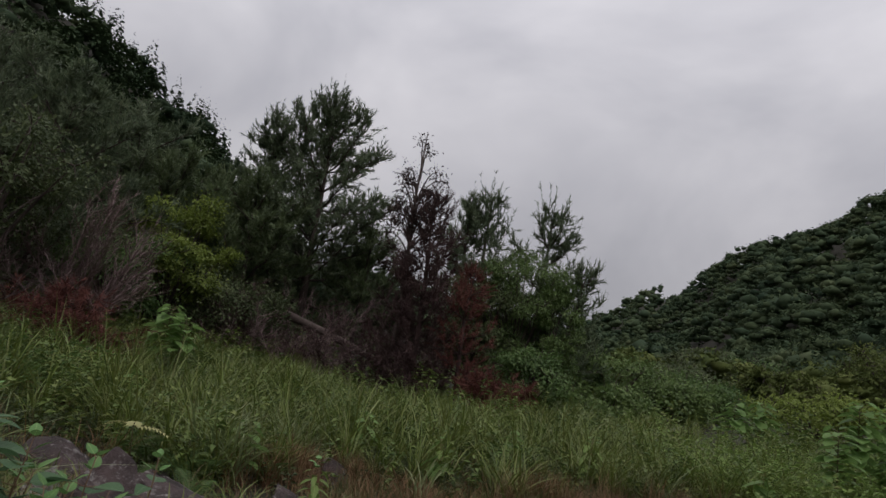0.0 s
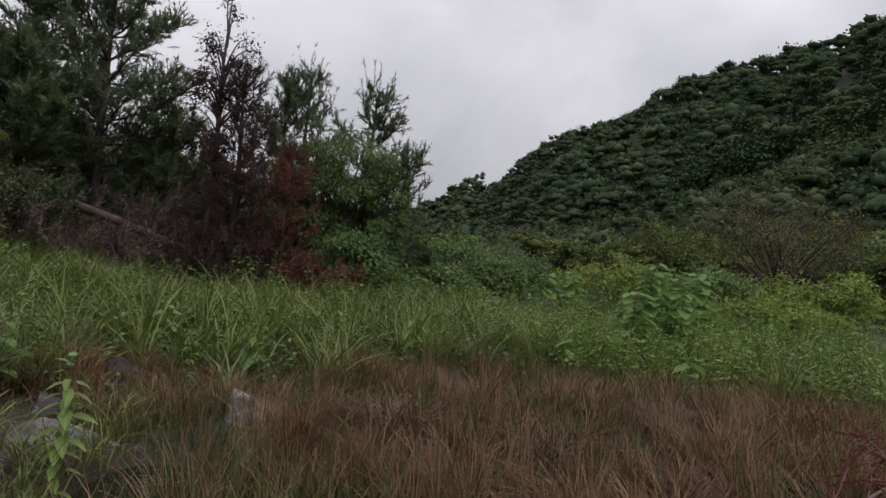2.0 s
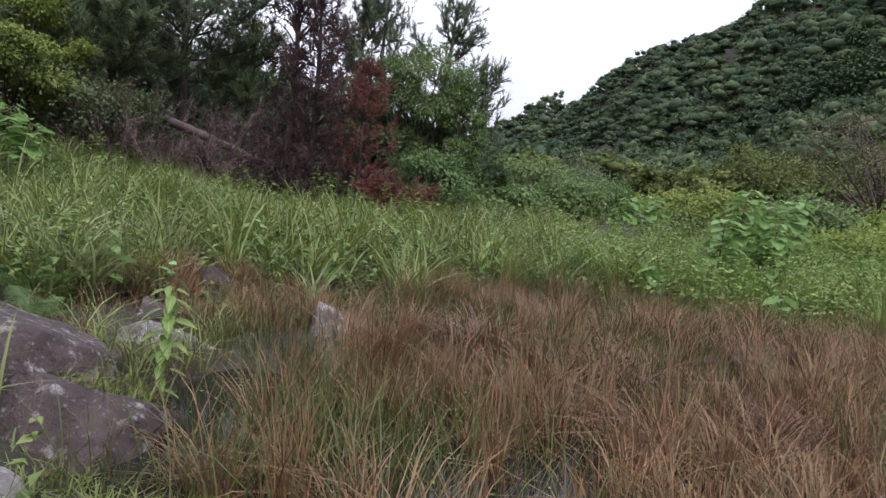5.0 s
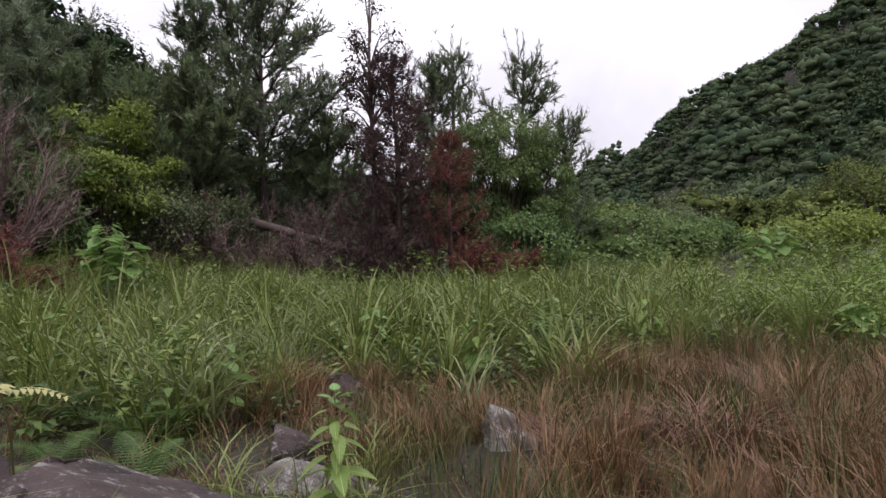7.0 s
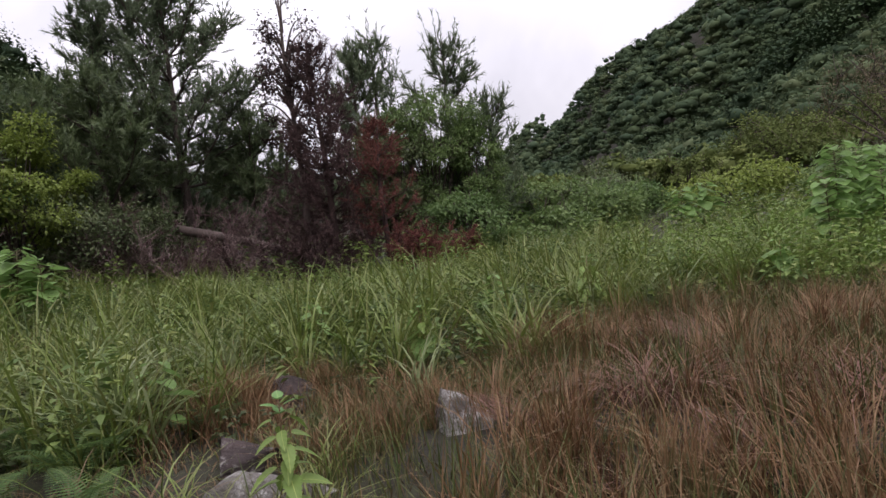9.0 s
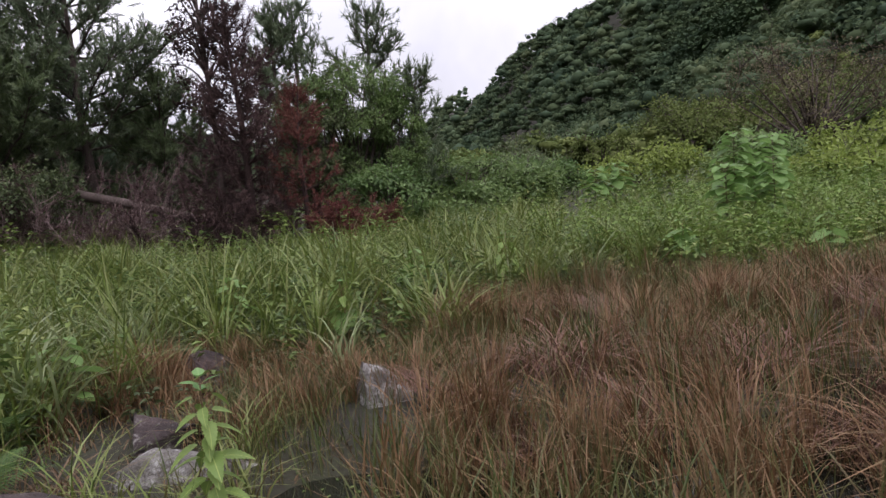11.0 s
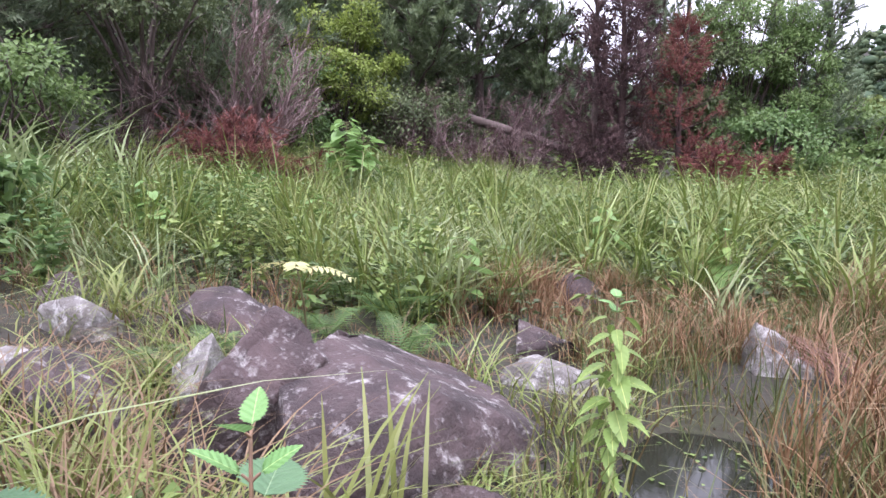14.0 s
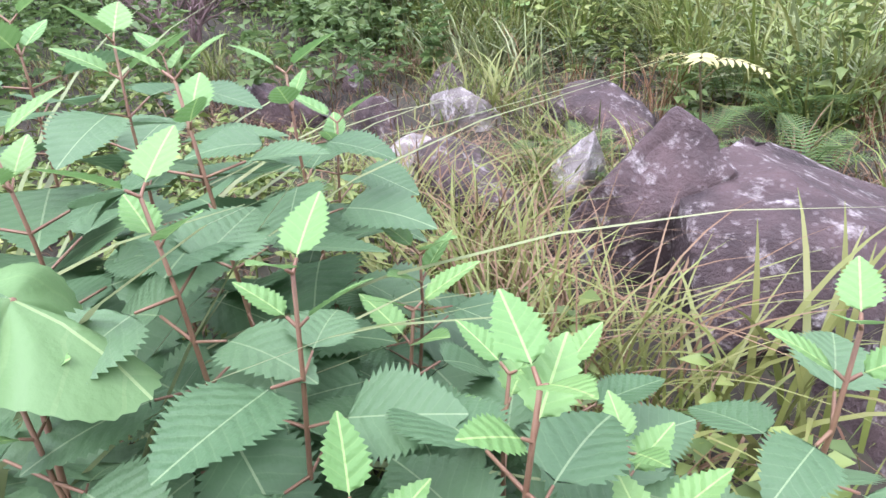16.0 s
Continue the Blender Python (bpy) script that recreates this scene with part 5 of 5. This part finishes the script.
for i, (sx, sy, sh, pairs, sc) in enumerate([(-3.55, 11.8, 1.25, 14, 0.62), (-3.15, 11.6, 1.1, 12, 0.6), (7.4, 11.3, 1.6, 20, 0.62), (6.8, 10.7, 1.25, 16, 0.55), (8.2, 11.9, 1.6, 20, 0.62), (9.1, 7.6, 1.5, 16, 0.55), (7.4, 15.8, 1.2, 16, 0.7), (8.3, 16.6, 1.2, 14, 0.7), (9.4, 12.9, 1.5, 18, 0.65), (7.8, 11.0, 1.2, 14, 0.55)]):
    leafy_stem("sapling", sx, sy, sh, pairs, [BIGHEART], None, sc, 241 + i, SL, "sapling", SG, (0.05, 0.0), STEM, 0.014, 0.4, 8, petiole=0.22)
for i, (sx, sy) in enumerate([(-0.9, 8.2), (-2.2, 8.9), (0.6, 9.3), (-0.2, 7.5), (2.4, 9.9), (-3.1, 7.6), (4.7, 10.4), (6.4, 8.6)]):
    leafy_stem("heart_leaf_weed", sx, sy, 0.55 + 0.06 * (i % 3), 5, [SMALLHEART], None, 0.8, 261 + i, "weed with heart-shaped fresh green leaves", "weed", "heart-leaved weeds", (0, 0), STEM, 0.006, 0.35, 10, petiole=0.09)


def frond_mesh(length, pairs):
    """A fern frond: arched rib with toothed leaflets that shorten to the tip."""
    b = Build()
    s = np.linspace(0, 1, 12)
    axis = np.stack([length * s * 0.9, 0 * s, length * (0.75 * s - 0.72 * s ** 2)], 1)
    tube(b, axis, np.linspace(0.004, 0.001, 12), 4)
    for i in range(pairs):
        f = 0.16 + 0.84 * i / pairs
        at = np.array([np.interp(f, s, axis[:, c]) for c in range(3)])
        l = length * 0.24 * math.sin(math.pi * (0.22 + 0.76 * f)) + 0.006
        for side in (-1, 1):
            m = 9
            u = np.linspace(0, 1, m)
            mid = at + np.stack([u * l * 0.35, side * u * l, -0.12 * l * u ** 2], 1)
            w = 0.085 * l * (1 - 0.8 * u) * (1 + 0.35 * (np.arange(m) % 2)) + 0.001
            off = np.stack([w * 0.5, 0 * w, 0 * w], 1)
            b.add(np.concatenate([mid - off, mid + off]), [[j, j + 1, m + j + 1, m + j] for j in range(m - 1)])
    return b


FROND = frond_mesh(0.5, 20).mesh("frond", MIDLEAF)
for i, (fx, fy, n, sc) in enumerate([(-0.45, 6.9, 8, 1.05), (-0.15, 6.35, 6, 0.8), (-0.95, 5.85, 6, 0.6), (-1.0, 7.2, 7, 1.0), (-0.55, 6.1, 6, 0.6), (-1.05, 5.6, 6, 0.6), (-0.62, 5.62, 6, 0.5), (-0.7, 6.5, 7, 0.8), (2.2, 9.4, 6, 0.9), (0.0, 7.6, 5, 0.8)]):
    fern = thing("fern", fx, fy, ground_z(fx, fy), "green feathery fern with arching fronds", "fern", "ferns")
    for k in range(n):
        part("frond", FROND, None, fern).matrix_basis = pose(0, 0, 0, 0, -18 - 9 * (k % 3), 360 / n * k + 20 * i) @ Matrix.Scale(sc * (0.85 + 0.1 * (k % 4)), 4)
yellow = thing("yellow_sprig", -0.30, 5.68, ground_z(-0.30, 5.68), "small sapling with pinnate sprays of pale yellow leaves", "sapling")
yl = leaf_mesh("yellow_leaf", 0.075, 0.026, 0, YELLOW, curl=0.12)
ys = Build()
tube(ys, [[0, 0, -0.03], [-0.02, -0.02, 0.40], [0.0, -0.1, 0.57]], [0.006, 0.005, 0.004], 5)
for k, (turn, rise, n) in enumerate([(172, 0.03, 9), (12, 0.02, 9), (-60, 0.05, 6)]):
    tip = Matrix.Translation((0, -0.1, 0.575)) @ Matrix.Rotation(radians(turn), 4, "Z")
    rib = [np.array(tip @ Vector((0.024 * j, 0, rise * math.sin(j * 0.35) - 0.0003 * j * j))) for j in range(n + 1)]
    tube(ys, rib, np.linspace(0.003, 0.001, n + 1), 4)
    for j in range(1, n + 1):
        for side in (-1, 1):
            size = 0.85 - 0.45 * abs(j / n - 0.4)
            part("leaf", yl, None, yellow).matrix_basis = Matrix.Translation(rib[j]) @ Euler((0.25 * side, 0.15 + 0.1 * math.sin(3 * j + k), radians(turn + side * 62))).to_matrix().to_4x4() @ Matrix.Scale(size, 4)
part("stem", ys, STEM, yellow)


def grass_clump(x, y, n, tall, width, lean, seed, material, label, radius=0.06, levels=7):
    """One clump of broad arching blades, each blade a part."""
    t = thing("grass_clump", x, y, ground_z(x, y) - 0.02, label, "grass", "grass clumps")
    r = np.random.default_rng(seed)
    for _ in range(n):
        b = Build()
        p = np.array([[r.normal(0, radius), r.normal(0, radius), 0]])
        blades(b, p, tall * r.uniform(0.6, 1.1), width * r.uniform(0.7, 1.2), r.uniform(*lean), 1.0, levels, r)
        part("blade", b, material, t)
    return t


CL = "clump of broad arching grass blades"
grass_clump(0.46, 4.64, 24, 0.6, 0.017, (0.2, 1.0), 301, GRASS, CL)
grass_clump(0.28, 4.62, 14, 0.42, 0.014, (0.3, 1.3), 303, GRASS, CL)
grass_clump(-0.45, 4.42, 22, 0.5, 0.013, (0.5, 1.5), 305, GRASS, CL, 0.12)
grass_clump(-0.95, 4.55, 24, 0.5, 0.012, (0.5, 1.5), 307, GRASS, CL, 0.14)
for k, (cx, cy) in enumerate([(-0.15, 4.45), (-0.38, 4.62), (0.05, 4.62), (-0.6, 4.75), (0.0, 4.32), (-1.0, 4.85)]):
    grass_clump(cx, cy, 40, 0.56, 0.007, (0.2, 1.3), 340 + 2 * k, STRAW, "clump of withered straw-brown blades", 0.10)
    grass_clump(cx + 0.12, cy - 0.12, 40, 0.58, 0.008, (0.2, 1.2), 341 + 2 * k, GRASS, CL, 0.09)
grass_clump(0.26, 7.95, 90, 0.55, 0.008, (0.1, 0.7), 360, RUST, "upright clump of rusty withered grass by a brown stone", 0.10)
grass_clump(1.25, 8.0, 60, 0.45, 0.008, (0.3, 1.1), 361, RUST, "drooping clump of rusty withered grass", 0.10)
grass_clump(2.75, 6.75, 170, 0.58, 0.007, (0.8, 1.6), 362, PINK, "sprawling clump of pinkish withered grass in the marsh", 0.10)
grass_clump(3.7, 6.3, 170, 0.58, 0.007, (0.8, 1.6), 363, PINK, "sprawling clump of pinkish withered grass in the marsh", 0.10)
grass_clump(0.5, 5.95, 30, 0.36, 0.009, (0.4, 1.4), 364, GRASS, CL, 0.09)
grass_clump(0.95, 6.0, 30, 0.36, 0.009, (0.4, 1.4), 365, GRASS, CL, 0.07)
grass_clump(-0.35, 7.3, 50, 0.95, 0.020, (0.3, 1.2), 366, PALE_GRASS, CL, 0.10)
grass_clump(-0.9, 7.9, 50, 1.05, 0.022, (0.3, 1.2), 367, PALE_GRASS, CL, 0.10)
grass_clump(-1.35, 5.0, 24, 0.5, 0.012, (0.5, 1.4), 311, GRASS, CL, 0.12)
grass_clump(-0.28, 3.22, 44, 1.25, 0.020, (0.5, 1.3), 313, PALE_GRASS, "tall clump of blue-green blades arching over the nettles", 0.10, 9)
grass_clump(-4.9, 7.8, 90, 1.75, 0.032, (0.3, 1.2), 315, PALE_GRASS, "tall clump of blue-green silver grass on the bank", 0.15)
grass_clump(-4.3, 8.5, 60, 1.4, 0.028, (0.3, 1.2), 317, PALE_GRASS, "tall clump of blue-green silver grass on the bank", 0.15)
grass_clump(0.80, 5.75, 18, 0.40, 0.012, (0.4, 1.4), 319, GRASS, CL, 0.06)
grass_clump(1.0, 5.25, 10, 0.28, 0.012, (0.3, 1.2), 321, GRASS, CL, 0.05)
grass_clump(2.35, 8.1, 40, 0.85, 0.022, (0.3, 1.2), 323, GRASS, CL, 0.12)
grass_clump(-1.75, 6.0, 26, 0.6, 0.014, (0.5, 1.4), 325, GRASS, CL, 0.10)
grass_clump(0.0, 3.36, 22, 1.2, 0.018, (0.3, 0.75), 327, PALE_GRASS, "tall clump of blue-green blades arching over the nettles", 0.08, 9)
